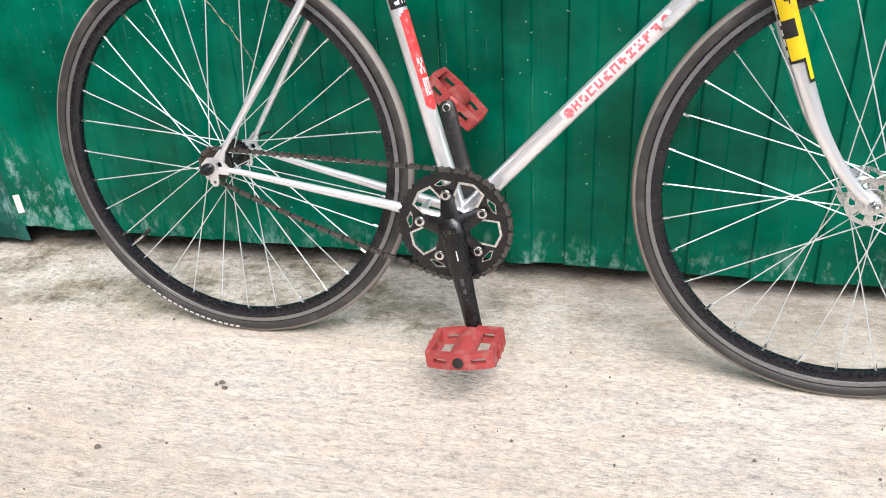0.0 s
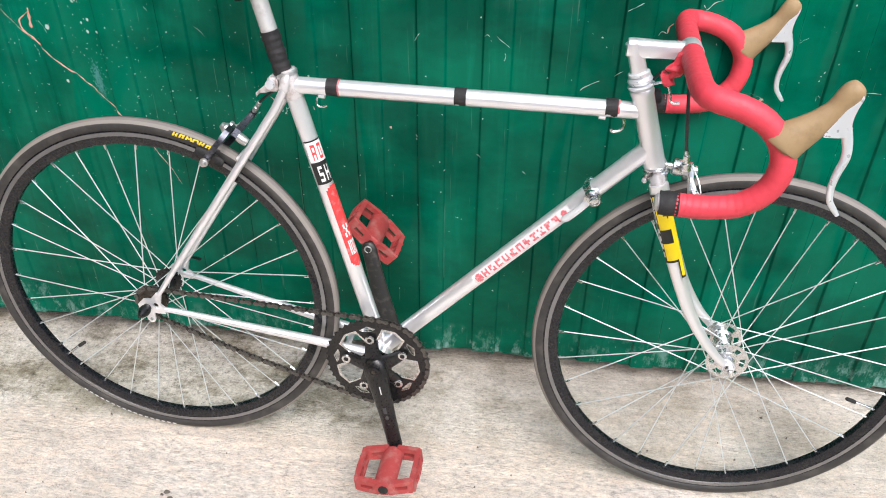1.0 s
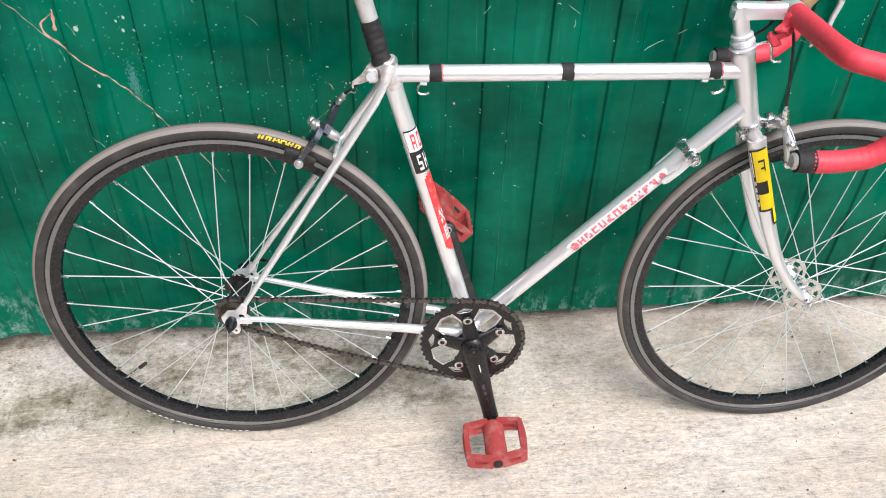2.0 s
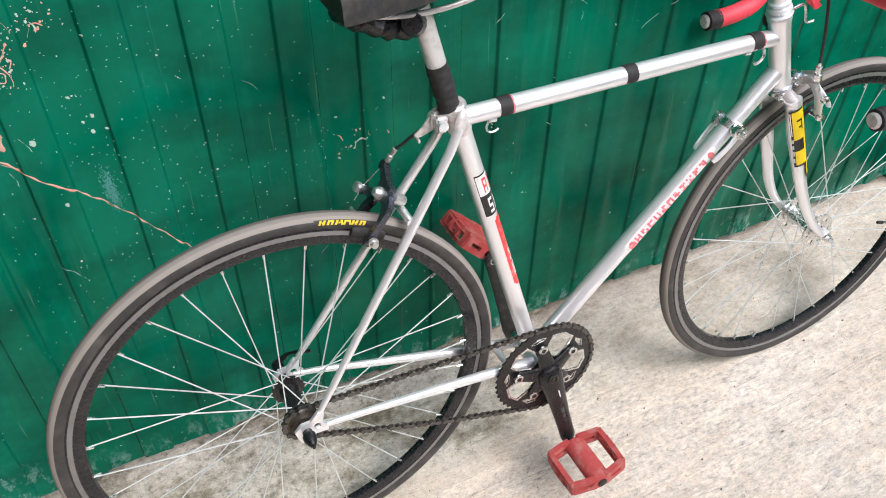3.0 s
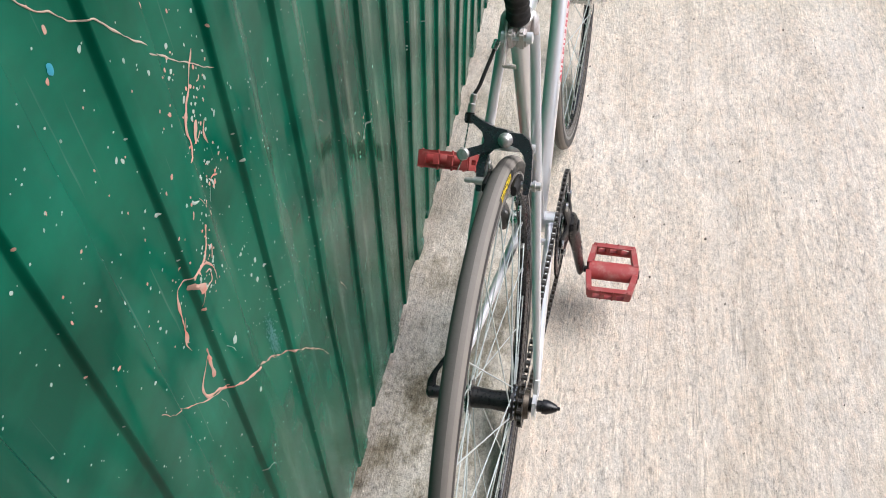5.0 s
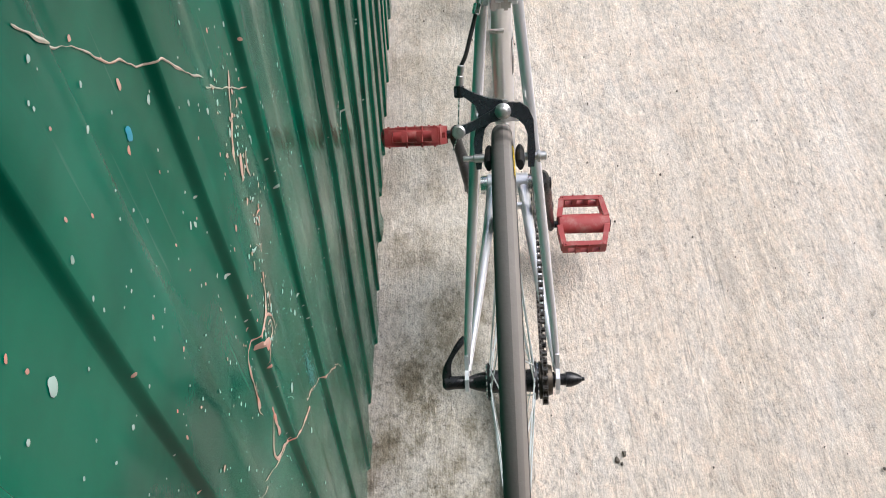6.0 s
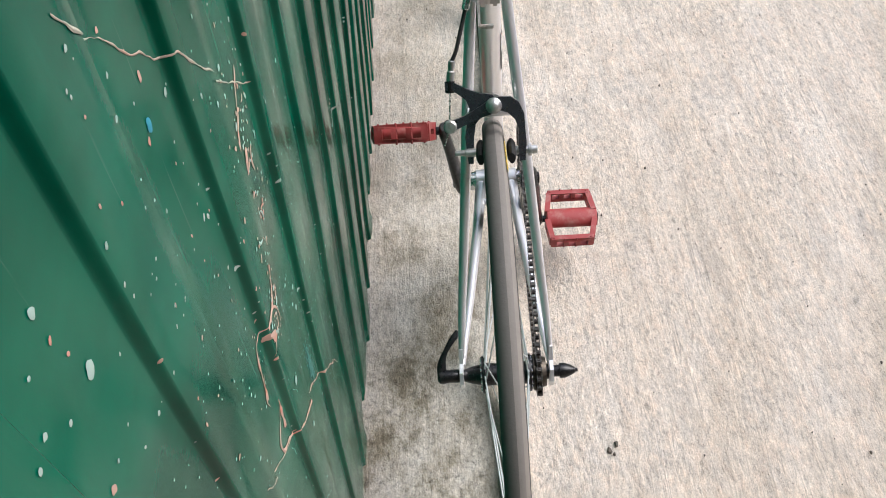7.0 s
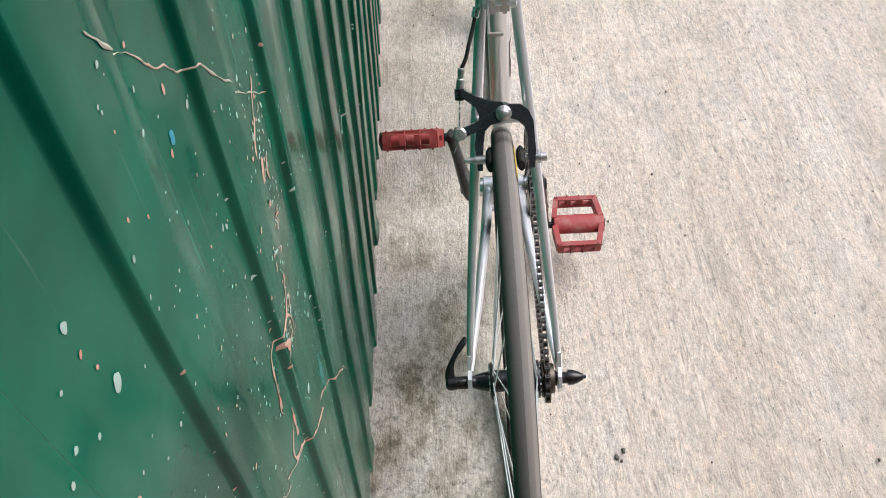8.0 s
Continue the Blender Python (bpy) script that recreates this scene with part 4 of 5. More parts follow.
    part("thumb_ring", tube([c + Vector((0, (0.019 + 0.004 * math.sin(a)) * s, 0)) + DT * (0.008 * math.cos(a)) + up * (0.008 * math.sin(a) - 0.006) for a in [2 * math.pi * k / 12 for k in range(13)]], 0.0012, 6), CHROME, boss)
    part("shift_lever", tube(smooth_line([c + DT * 0.004 + Vector((0, 0.011 * s, 0)), c - DT * 0.014 + Vector((0, 0.013 * s, 0)) - up * 0.001, c - DT * 0.034 + Vector((0, 0.013 * s, 0)) - up * 0.002, c - DT * 0.062 + Vector((0, 0.009 * s, 0)) - up * 0.002], 4), lambda t: 0.0066 + 0.0012 * t - 0.0014 * math.sin(t * 3) - 0.05 * max(0, t - 0.94), 14, 0.45), LEVER, boss)
part("clamp_band", lathe([(-0.007, 0.0150), (-0.006, 0.0160), (0.006, 0.0160), (0.007, 0.0150)], Vector((0.772, 0.0, 0.622)), DT, 24), CHROME, bike)

# headset
for k, (h, r0, r1) in enumerate(((0.0, 0.0185, 0.0205), (0.0075, 0.0165, 0.0185), (0.0125, 0.019, 0.0175), (0.020, 0.0165, 0.0165))):
    part("headset_ring", lathe([(0, r0 - 0.002), (0.0012, r0), (0.005, r1), (0.0062, r1 - 0.002)], HEAD_TOP + STEER * h, STEER, 28), LEVER, bike)
for h, r0, r1 in ((-0.0065, 0.0175, 0.0195), (-0.0135, 0.0205, 0.0185), (-0.019, 0.0175, 0.019)):
    part("headset_ring", lathe([(0, r0 - 0.002), (0.0012, r0), (0.005, r1), (0.0062, r1 - 0.002)], HEAD_LOW + STEER * h, STEER, 28), CHROME, bike)
part("cable_hanger", tube(smooth_line([HEAD_TOP + STEER * 0.011 + Vector((0.016, -0.01, 0)), HEAD_TOP + STEER * 0.012 + Vector((0.034, -0.012, 0.004)), HEAD_TOP + STEER * 0.004 + Vector((0.040, -0.012, 0.0)), HEAD_TOP - STEER * 0.012 + Vector((0.040, -0.014, -0.002)), HEAD_TOP - STEER * 0.014 + Vector((0.052, -0.016, 0.0))], 4), 0.0022, 8), CHROME, bike, "bent steel cable hanger")
part("hinge_bolt", lathe([(-0.03, 0.003), (-0.026, 0.0045), (-0.02, 0.0045), (-0.018, 0.003)], HEAD_LOW - STEER * 0.016 + Vector((-0.02, 0, 0)), seg=8), CHROME, bike)

# stem
Q = HEAD_TOP + STEER * 0.024
CLAMP = Vector((0.886, 0, 0.857))
TOP = Q + STEER * 0.038
part("stem_quill", tube(line(HEAD_TOP + STEER * 0.01, TOP + STEER * 0.009), 0.0122, 20), SILVER, bike, "brushed silver quill stem")
part("stem_extension", tube([TOP + Vector((-0.011, 0, 0.001)), TOP + Vector((-0.004, 0, 0.0005)), TOP.lerp(CLAMP, 0.5), CLAMP + Vector((-0.01, 0, 0))], [0.0125, 0.0140, 0.0126, 0.0130], 24, 0.85, square=0.6), SILVER, bike, "brushed silver stem extension")
part("stem_clamp", lathe([(-0.017, 0.0155), (-0.015, 0.0165), (0.015, 0.0165), (0.017, 0.0155)], CLAMP), SILVER, bike)
part("stem_bolt", lathe([(0, 0.006), (0.004, 0.0062), (0.005, 0.004)], TOP + STEER * 0.009, STEER, 6), CHROME, bike)

# handlebar
part("bar_sleeve", tube(line(CLAMP - Vector((0, 0.05, 0)), CLAMP + Vector((0, 0.05, 0))), 0.0128, 18), CHROME, bike)


def wound(points, turns, seg=18):
    """Padded tape wound in overlapping turns round a bar."""
    bm = tube(points, 0.0160, seg)
    n = len(points)
    for k, v in enumerate(bm.verts):
        i = k // seg
        f = (turns * i / n + (k % seg) / seg) % 1.0
        lift = 0.00042 * (f / 0.88 if f < 0.88 else (1 - f) / 0.12) + 0.0005 * noise.noise(v.co * 40)
        v.co += (v.co - points[i]).normalized() * lift
    return bm


TWIST = Matrix.Translation(CLAMP) @ pose(0, 0, 0, 0, 0, -2.3) @ Matrix.Translation(-CLAMP)


def bar(*pts):
    """Points of the bar, which sits slightly twisted in its clamp."""
    return [TWIST @ Vector(p) for p in pts]


def on_hood(along, out, y=0.0):
    """A point beside the hood's axis: a share of its length, metres towards the lever."""
    return Vector((0.980 + 0.0700 * along + 0.749 * out, y, 0.811 + 0.0790 * along - 0.663 * out))


for s in (-1, 1):
    pts = smooth_line(bar((CLAMP.x, 0.016 * s, CLAMP.z), (CLAMP.x + 0.001, 0.10 * s, CLAMP.z), (CLAMP.x + 0.003, 0.160 * s, CLAMP.z), (CLAMP.x + 0.014, 0.188 * s, CLAMP.z - 0.002), (0.935, 0.197 * s, 0.848), (0.966, 0.199 * s, 0.834), (0.989, 0.201 * s, 0.808), (0.996, 0.203 * s, 0.778), (0.986, 0.201 * s, 0.744), (0.959, 0.198 * s, 0.719), (0.928, 0.196 * s, 0.710), (0.897, 0.194 * s, 0.707), (0.878, 0.193 * s, 0.707)), 24)
    part("bar_tape", wound(pts, 34), TAPE, bike, "red padded tape wound on the drop bar")
    part("end_tape", tube(line(*bar((0.882, 0.193 * s, 0.707), (0.857, 0.1925 * s, 0.707)), 8), lambda t: 0.0168 - 0.0006 * math.sin(t * 9), 18), BTAPE, bike, "black tape at the end of the bar")
    part("end_plug", lathe([(0, 0.0115), (0.003, 0.0125), (0.006, 0.009)], bar((0.857, 0.1925 * s, 0.707))[0], (-1, 0, 0), 16), LUGPAINT, bike, "scuffed pale bar end plug")
    hp, hr = [], []
    for a, p, r in smooth_line([(-0.03, 0.009, 0.013), (0.0, 0.009, 0.0220), (0.04, 0.0085, 0.0262), (0.15, 0.009, 0.0246), (0.33, 0.0115, 0.0204), (0.5, 0.0130, 0.0168), (0.68, 0.0125, 0.0138), (0.78, 0.0108, 0.0133), (0.88, 0.0090, 0.0148), (0.96, 0.0080, 0.0150), (1.03, 0.0075, 0.0125), (1.065, 0.0075, 0.0084), (1.08, 0.0075, 0.003)], 8):
        hp += bar(on_hood(a, p, 0.203 * s))
        hr.append(r + (0.00022 * math.sin(a * 190) if 0.62 < a < 0.88 else 0.0))
    hood = part("brake_hood", tube(hp, hr, 20, 0.72), HOOD, bike, "brown rubber brake hood")
    head = plate([[(q.x, q.z) for q in (on_hood(a, p) for a, p, k in smooth_line([(0.43, 0.0300, 0), (0.50, 0.024, 0), (0.75, 0.016, 0), (0.98, 0.014, 0), (1.010, 0.0195, 0), (0.88, 0.0265, 0), (0.77, 0.0345, 0), (0.70, 0.0425, 0), (0.63, 0.0460, 0), (0.56, 0.0435, 0), (0.49, 0.0365, 0)], 3))]], 0.1965 * s, 0.2105 * s)
    rim = [e for e in head.edges if len(e.link_faces) == 2 and e.calc_face_angle(0) > radians(60)]
    bmesh.ops.bevel(head, geom=rim, offset=0.0028, segments=3, affect="EDGES", clamp_overlap=True)
    for v in head.verts:
        v.co = TWIST @ v.co
    part("lever_body", head, LEVER, hood, "polished lever head")
    part("brake_lever", tube(smooth_line(bar((1.056, 0.204 * s, 0.836), (1.0625, 0.205 * s, 0.818), (1.0645, 0.207 * s, 0.800), (1.0600, 0.208 * s, 0.780), (1.0575, 0.209 * s, 0.760), (1.060, 0.2095 * s, 0.743), (1.067, 0.210 * s, 0.732), (1.074, 0.210 * s, 0.723)), 5), lambda t: 0.0078 - 0.0042 * t ** 0.6 - 0.012 * max(0, t - 0.92), 14, 0.85), LEVER, hood, "polished alloy brake lever")
crumple = tube(smooth_line([(0.876, -0.026, 0.857), (0.868, -0.031, 0.846), (0.864, -0.034, 0.836), (0.858, -0.031, 0.826), (0.851, -0.029, 0.820)], 7), lambda t: 0.0105 - 0.0015 * t + 0.003 * math.sin(t * 16), 20, 0.6)
for v in crumple.verts:
    v.co += Vector((noise.noise(v.co * 130), noise.noise(v.co * 130 + Vector((9, 0, 0))), noise.noise(v.co * 130 + Vector((0, 9, 0))))) * 0.0065
part("loose_tape", crumple, TAPE, bike, "crumpled torn end of red tape")

# fork
CROWN = HEAD_LOW - STEER * 0.022
part("fork_crown", tube([CROWN + Vector((0.0, -0.038, -0.006)), CROWN + Vector((0, -0.031, -0.002)), CROWN + Vector((0, -0.02, 0.003)), CROWN + Vector((0, 0.02, 0.003)), CROWN + Vector((0, 0.031, -0.002)), CROWN + Vector((0, 0.038, -0.006))], [0.004, 0.0108, 0.0128, 0.0128, 0.0108, 0.004], 16), LUGPAINT, bike, "grimy fork crown")
for s in (-1, 1):
    blade = [CROWN + Vector((0, 0.030 * s, 0.004)), (0.884, 0.032 * s, 0.607), (0.904, 0.036 * s, 0.552), (0.930, 0.001 + 0.041 * s, 0.486), (0.953, 0.002 + 0.0455 * s, 0.435), (0.983, 0.004 + 0.049 * s, 0.387), (1.012, 0.005 + 0.051 * s, 0.353), (1.031, 0.006 + 0.051 * s, 0.337)]
    part("fork_blade", tube(smooth_line(blade, 5), lambda t: 0.0152 - 0.0085 * t ** 1.3, 16, 0.72), SILVER, bike, "curved silver fork blade")
    part("fork_end", plate([[(1.018, 0.348), (1.024, 0.330), (1.029, 0.325), (1.040, 0.326), (1.045, 0.335), (1.040, 0.346), (1.026, 0.356)]], 0.006 + 0.0485 * s, 0.006 + 0.0535 * s), SILVER, bike)
    F0, F1 = Vector((0.8685, 0.0300 * s, 0.650)), Vector((0.9275, 0.0408 * s, 0.488))
    if s < 0:
        # yellow and black film on the near blade, drawn as plain shapes
        for z0, z1, a0, a1, mat, lift, nm in ((0.646, 0.532, -60, 66, BLACKPRINT, 0.0004, "fork_sticker"), (0.534, 0.503, 26, 66, BLACKPRINT, 0.0004, "fork_sticker"), (0.642, 0.598, -55, -49, SILVER, 0.0007, "pale_line"), (0.643, 0.588, -42, 60, YELLOW, 0.0007, "yellow_shape"), (0.588, 0.565, 24, 60, YELLOW, 0.0007, "yellow_shape"), (0.565, 0.536, -42, 60, YELLOW, 0.0007, "yellow_shape"), (0.536, 0.507, 32, 60, YELLOW, 0.0007, "yellow_shape"), (0.590, 0.583, -58, -44, WHITE, 0.0008, "white_shape"), (0.578, 0.570, -58, -46, WHITE, 0.0008, "white_shape"), (0.566, 0.556, -58, -46, WHITE, 0.0008, "white_shape"), (0.551, 0.542, -58, -47, WHITE, 0.0008, "white_shape"), (0.627, 0.6235, -16, 22, BLACKPRINT, 0.001, "black_shape"), (0.6235, 0.606, 14, 22, BLACKPRINT, 0.001, "black_shape"), (0.614, 0.6105, -4, 14, BLACKPRINT, 0.001, "black_shape")):
            b = F0 + (F1 - F0) * ((F0.z - z0) / (F0.z - F1.z))
            e = F0 + (F1 - F0) * ((F0.z - z1) / (F0.z - F1.z))
            bmp = bmesh.new()
            d = (e - b).normalized()
            sd = Vector((0, -1, 0))
            fw = Vector((-d.z, 0, d.x)).normalized()
            if fw.x < 0:
                fw = -fw
            rows2 = []
            for q in (b, e):
                t = (CROWN.z - q.z) / (CROWN.z - 0.341)
                rr = 0.0152 - 0.0085 * (t * 0.72) ** 1.3 + lift + 0.0006
                rows2.append([bmp.verts.new(q + sd * (rr * 0.74 * math.cos(radians(a0 + (a1 - a0) * k / 6))) + fw * (rr * math.sin(radians(a0 + (a1 - a0) * k / 6)))) for k in range(7)])
            for k in range(6):
                bmp.faces.new((rows2[0][k], rows2[0][k + 1], rows2[1][k + 1], rows2[1][k]))
            part(nm, bmp, mat, bike)


# wheels
def torus_film(th0, th1, ph0, ph1, lift=0.0004, skew=0.0):
    """Film on the tyre: th round the wheel, ph round the section (0 is out along the radius, 90 towards the right-hand side)."""
    bm = bmesh.new()
    rc, rows3 = R_TYRE - R_SECT, []
    for i in range(5):
        row = []
        for k in range(4):
            ph = radians(ph0 + (ph1 - ph0) * k / 3)
            th = radians(th0 + (th1 - th0) * i / 4 + skew * k / 3)
            r = rc + (R_SECT + lift) * math.cos(ph)
            row.append(bm.verts.new((r * math.cos(th), -(R_SECT + lift) * math.sin(ph), r * math.sin(th))))
        rows3.append(row)
    for a, b in zip(rows3, rows3[1:]):
        for k in range(3):
            bm.faces.new((a[k], a[k + 1], b[k + 1], b[k]))
    return bm


def ring_profile(pts, seg=120, mats=None):
    """A closed section of (y, radius) turned round the y axis."""
    bm = bmesh.new()
    rings = [[bm.verts.new((r * math.cos(2 * math.pi * k / seg), y, r * math.sin(2 * math.pi * k / seg))) for k in range(seg)] for y, r in pts]
    n = len(pts)
    for i in range(n):
        for k in range(seg):
            f = bm.faces.new((rings[i][k], rings[i][(k + 1) % seg], rings[(i + 1) % n][(k + 1) % seg], rings[(i + 1) % n][k]))
            f.material_index = mats[i] if mats else 0
    return bm


def wheel_of(where, lacing, label, flange, flange_y, size):
    rim_pts = [(-0.0098, 0.3225), (-0.0106, 0.3195), (-0.0106, 0.3125), (-0.0096, 0.3115), (-0.0092, 0.304), (-0.0065, 0.2965), (0.0, 0.2945), (0.0065, 0.2965), (0.0092, 0.304), (0.0096, 0.3115), (0.0106, 0.3125), (0.0106, 0.3195), (0.0098, 0.3225), (0.0, 0.3145)]
    mats = [0, 1, 0, 0, 0, 0, 0, 0, 0, 0, 1, 0, 0, 0]
    w = part("wheel", ring_profile(rim_pts, 120, mats), [RIMBLACK, TRACK], bike, label, Matrix.Translation(where) @ pose(0, 0, 0, -1.4 if size < 1 else 0, 0, -0.4 if size < 1 else 0.9) @ Matrix.Diagonal((size, 1, size, 1)))
    sec = []
    mt = []
    for k in range(20):
        a = radians(-138 + 276 * k / 19)
        sec.append((R_SECT * math.sin(a), R_TYRE - R_SECT + R_SECT * math.cos(a) * (1.0 if abs(a) > 0.6 else 0.985)))
        if size < 1:
            mt.append(next(i for i, lim in ((2, 9), (3, 45), (0, 74), (1, 999)) if abs(a) < radians(lim)))
            continue
        # rear tyre's wall side takes the darkest tread tone out to the sidewall
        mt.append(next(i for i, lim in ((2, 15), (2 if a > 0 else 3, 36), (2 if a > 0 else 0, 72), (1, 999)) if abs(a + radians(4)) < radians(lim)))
    part("tyre", ring_profile(sec, 140, mt), [TREAD, SIDEWALL, TREADDARK, TREADSIDE], w, "grey worn tyre tread over dark sidewalls")
    n = 32
    for side in (-1, 1):
        for way in (-1, 1):
            rim_a = 0.0
            hub_a = radians(62) * way
            a = Vector((flange * math.cos(hub_a), flange_y * side, flange * math.sin(hub_a)))
            b = Vector((0.2955, 0.002 * side, 0.0))
            me = mesh_of(tube(line(a, b), 0.0010, 6), SPOKE)
            for k in range(8):
                part("spoke", me, SPOKE, w, at=pose(0, 0, 0, 0, 45 * k + lacing[side, way], 0))
    nip = mesh_of(lathe([(0.285, 0.0014), (0.2865, 0.0020), (0.2965, 0.0022)], axis=(1, 0, 0), seg=6), CHROME)
    for k in range(n):
        part("nipple", nip, CHROME, w, at=pose(0, 0, 0, 0, 11.25 * k, 0))
    return w


# rear wheel
w = wheel_of(REAR, {(-1, -1): 22.5, (-1, 1): 0, (1, -1): 11.25, (1, 1): 33.75}, "rear wheel with black rim and silver brake track", 0.021, 0.030, 1.0)
hub = part("hub", lathe([(-0.046, 0.012), (-0.034, 0.013), (-0.033, 0.0255), (-0.0285, 0.0262), (-0.027, 0.0155), (0.0, 0.0135), (0.027, 0.0155), (0.0285, 0.0262), (0.033, 0.0255), (0.035, 0.014), (0.046, 0.012), (0.058, 0.008)], seg=36), BLACK, w, "black rear hub")
head_mesh = mesh_of(lathe([(-0.0016, 0.0022), (0.0, 0.0027), (0.0016, 0.0022)], seg=8), CHROME)
for k in range(16):
    for s in (-1, 1):
        a = math.pi * (k + 0.5 * (s > 0)) / 8
        part("spoke_head", head_mesh, CHROME, w, at=Matrix.Translation((0.0212 * math.cos(a), 0.0335 * s, 0.0212 * math.sin(a))))
part("axle", lathe([(-0.075, 0.0048), (0.075, 0.0048)], seg=12), ALLOY, w)
sprocket_pts = []
for k in range(48):
    r = (0.0278, 0.0296, 0.0262)[k % 3]
    sprocket_pts.append((r * math.cos(2 * math.pi * k / 48), r * math.sin(2 * math.pi * k / 48)))
part("sprocket", plate([sprocket_pts, disc_pts(0, 0, 0.019, 20)], -0.0445, -0.042), RUST, w, "oily brown rear sprocket")
part("freewheel", lathe([(-0.053, 0.013), (-0.053, 0.0195), (-0.0465, 0.0215), (-0.046, 0.0225), (-0.041, 0.0235), (-0.0385, 0.0252), (-0.036, 0.0252), (-0.035, 0.02)], seg=36), RUST, w, "rusty freewheel body")
part("lock_nut", lathe([(-0.057, 0.009), (-0.0565, 0.0105), (-0.053, 0.0105)], seg=18), BLACK, w)
part("quick_release_nut", lathe([(-0.064, 0.0078), (-0.071, 0.0082), (-0.0715, 0.0102), (-0.078, 0.0104), (-0.086, 0.0075), (-0.092, 0.0042), (-0.0925, 0.0028), (-0.096, 0.0026)], seg=24), BLACK, w, "black conical skewer nut")
part("quick_release_cap", lathe([(0.064, 0.0082), (0.066, 0.0092), (0.078, 0.0088), (0.086, 0.0102), (0.091, 0.0095), (0.094, 0.006)], seg=20), BLACK, w)
part("quick_release_lever", tube(smooth_line([(-0.004, 0.084, 0.002), (0.006, 0.088, 0.008), (0.020, 0.085, 0.018), (0.036, 0.075, 0.026), (0.052, 0.063, 0.031)], 5), lambda t: 0.0060 - 0.0026 * t + 0.0010 * math.sin(9 * t), 12, 0.55, (0, 0, 1)), BLACK, w, "black curved quick release lever")
va = radians(218.7)
for nm, m, pr in (("valve", CHROME, [(0.243, 0.0018), (0.246, 0.0024), (0.255, 0.0026), (0.296, 0.003)]), ("valve_cap", RUBBER, [(0.240, 0.002), (0.242, 0.0036), (0.258, 0.0038), (0.259, 0.003)])):
    part(nm, lathe(pr, axis=(math.cos(va), 0, math.sin(va)), seg=12), m, w)
part("print_patch", torus_film(78.0, 62.5, 56, 92, 0.0003), SIDEWALL, w)
for k in range(6):
    c0 = 76.6 - 2.0 * k
    part("letter_bar", torus_film(c0, c0 - 0.55, 60, 88, 0.0006, 0.35), DULLYELLOW, w)
    part("letter_bar", torus_film(c0 - 0.95, c0 - 1.5, 60, 88, 0.0006, -0.3 if k in (2, 3) else 0.35), DULLYELLOW, w)
    part("letter_bar", torus_film(c0 - 0.5, c0 - 1.0, 60 if k % 2 else 70, 70 if k % 2 else 79, 0.0007), DULLYELLOW, w)
for k in range(17):
    part("letter_bar", torus_film(232 + 2.1 * k, 233.3 + 2.1 * k, 66, 84, 0.0004), WHITE, w)

# front wheel
w = wheel_of(FRONT, {(-1, -1): 33.75, (-1, 1): 11.25, (1, -1): 22.5, (1, 1): 0}, "front wheel with black rim and silver brake track", 0.033, 0.033, 0.9775)
part("hub", lathe([(-0.048, 0.007), (-0.040, 0.011), (-0.036, 0.013), (-0.0355, 0.019), (-0.0300, 0.0195), (-0.028, 0.0165), (0.0, 0.0125), (0.028, 0.0165), (0.0300, 0.0195), (0.0355, 0.019), (0.036, 0.013), (0.040, 0.011), (0.048, 0.007)], seg=36), CHROME, w, "polished alloy front hub")
for s in (-1, 1):
    holes = []
    for k in range(6):
        a = 2 * math.pi * k / 6
        arc = [(0.0300 * math.cos(a + d), 0.0300 * math.sin(a + d)) for d in (-0.28, -0.14, 0, 0.14, 0.28)] + [(0.0215 * math.cos(a + d), 0.0215 * math.sin(a + d)) for d in (0.28, 0.0, -0.28)]
        holes.append(arc)
    part("hub_flange", plate([disc_pts(0, 0, 0.0365, 40)] + holes, 0.0315 * s, 0.0345 * s), CHROME, w, "drilled high hub flange")
    part("axle_nut", lathe([(0.0535 * s, 0.0085), (0.0555 * s, 0.0095), (0.058 * s, 0.0095)], seg=20), CHROME, w)
    part("axle_nut", lathe([(0.058 * s, 0.0075), (0.066 * s, 0.0075), (0.0665 * s, 0.0042), (0.074 * s, 0.004)], seg=6), CHROME, w)
va = radians(-18.5)
for nm, m, pr in (("valve", CHROME, [(0.246, 0.0018), (0.252, 0.0026), (0.296, 0.003)]), ("valve_cap", RUBBER, [(0.240, 0.002), (0.242, 0.0036), (0.258, 0.0038), (0.259, 0.003)])):
    part(nm, lathe(pr, axis=(math.cos(va), 0, math.sin(va)), seg=12), m, w)

# crankset
ARM = Vector((0.041, 0, -0.172)).normalized()
RING_Y = -0.0445
ring = []
for k in range(46 * 3):
    r = (0.0925, 0.0965, 0.0925)[k % 3]
    ring.append((BB.x + r * math.cos(2 * math.pi * k / 138), BB.z + r * math.sin(2 * math.pi * k / 138)))
bolts = [radians(a) for a in (101, 29, -43, -115, 173)]
windows = []
for i in range(5):
    mid_a = bolts[i] - radians(36)
    if i == 2:
        continue
    shape = ((0.028, 25), (0.052, 24.5), (0.0765, 17), (0.0805, 0), (0.0765, -17), (0.052, -24.5), (0.028, -25))
    windows.append([(BB.x + r * math.cos(mid_a + radians(d)), BB.z + r * math.sin(mid_a + radians(d))) for r, d in shape])
slots = []
for i in range(5):
    a = bolts[i] + radians(2)
    slots.append([(BB.x + r * math.cos(a + d), BB.z + r * math.sin(a + d)) for r, d in ((0.0712, -0.12), (0.0755, -0.19), (0.0805, 0.0), (0.0755, 0.19), (0.0712, 0.12), (0.0706, 0.0))])
crank = part("chainring", plate([ring] + windows + slots, RING_Y - 0.0017, RING_Y + 0.0017), BLACK, bike, "black toothed chainring with cut-out windows")
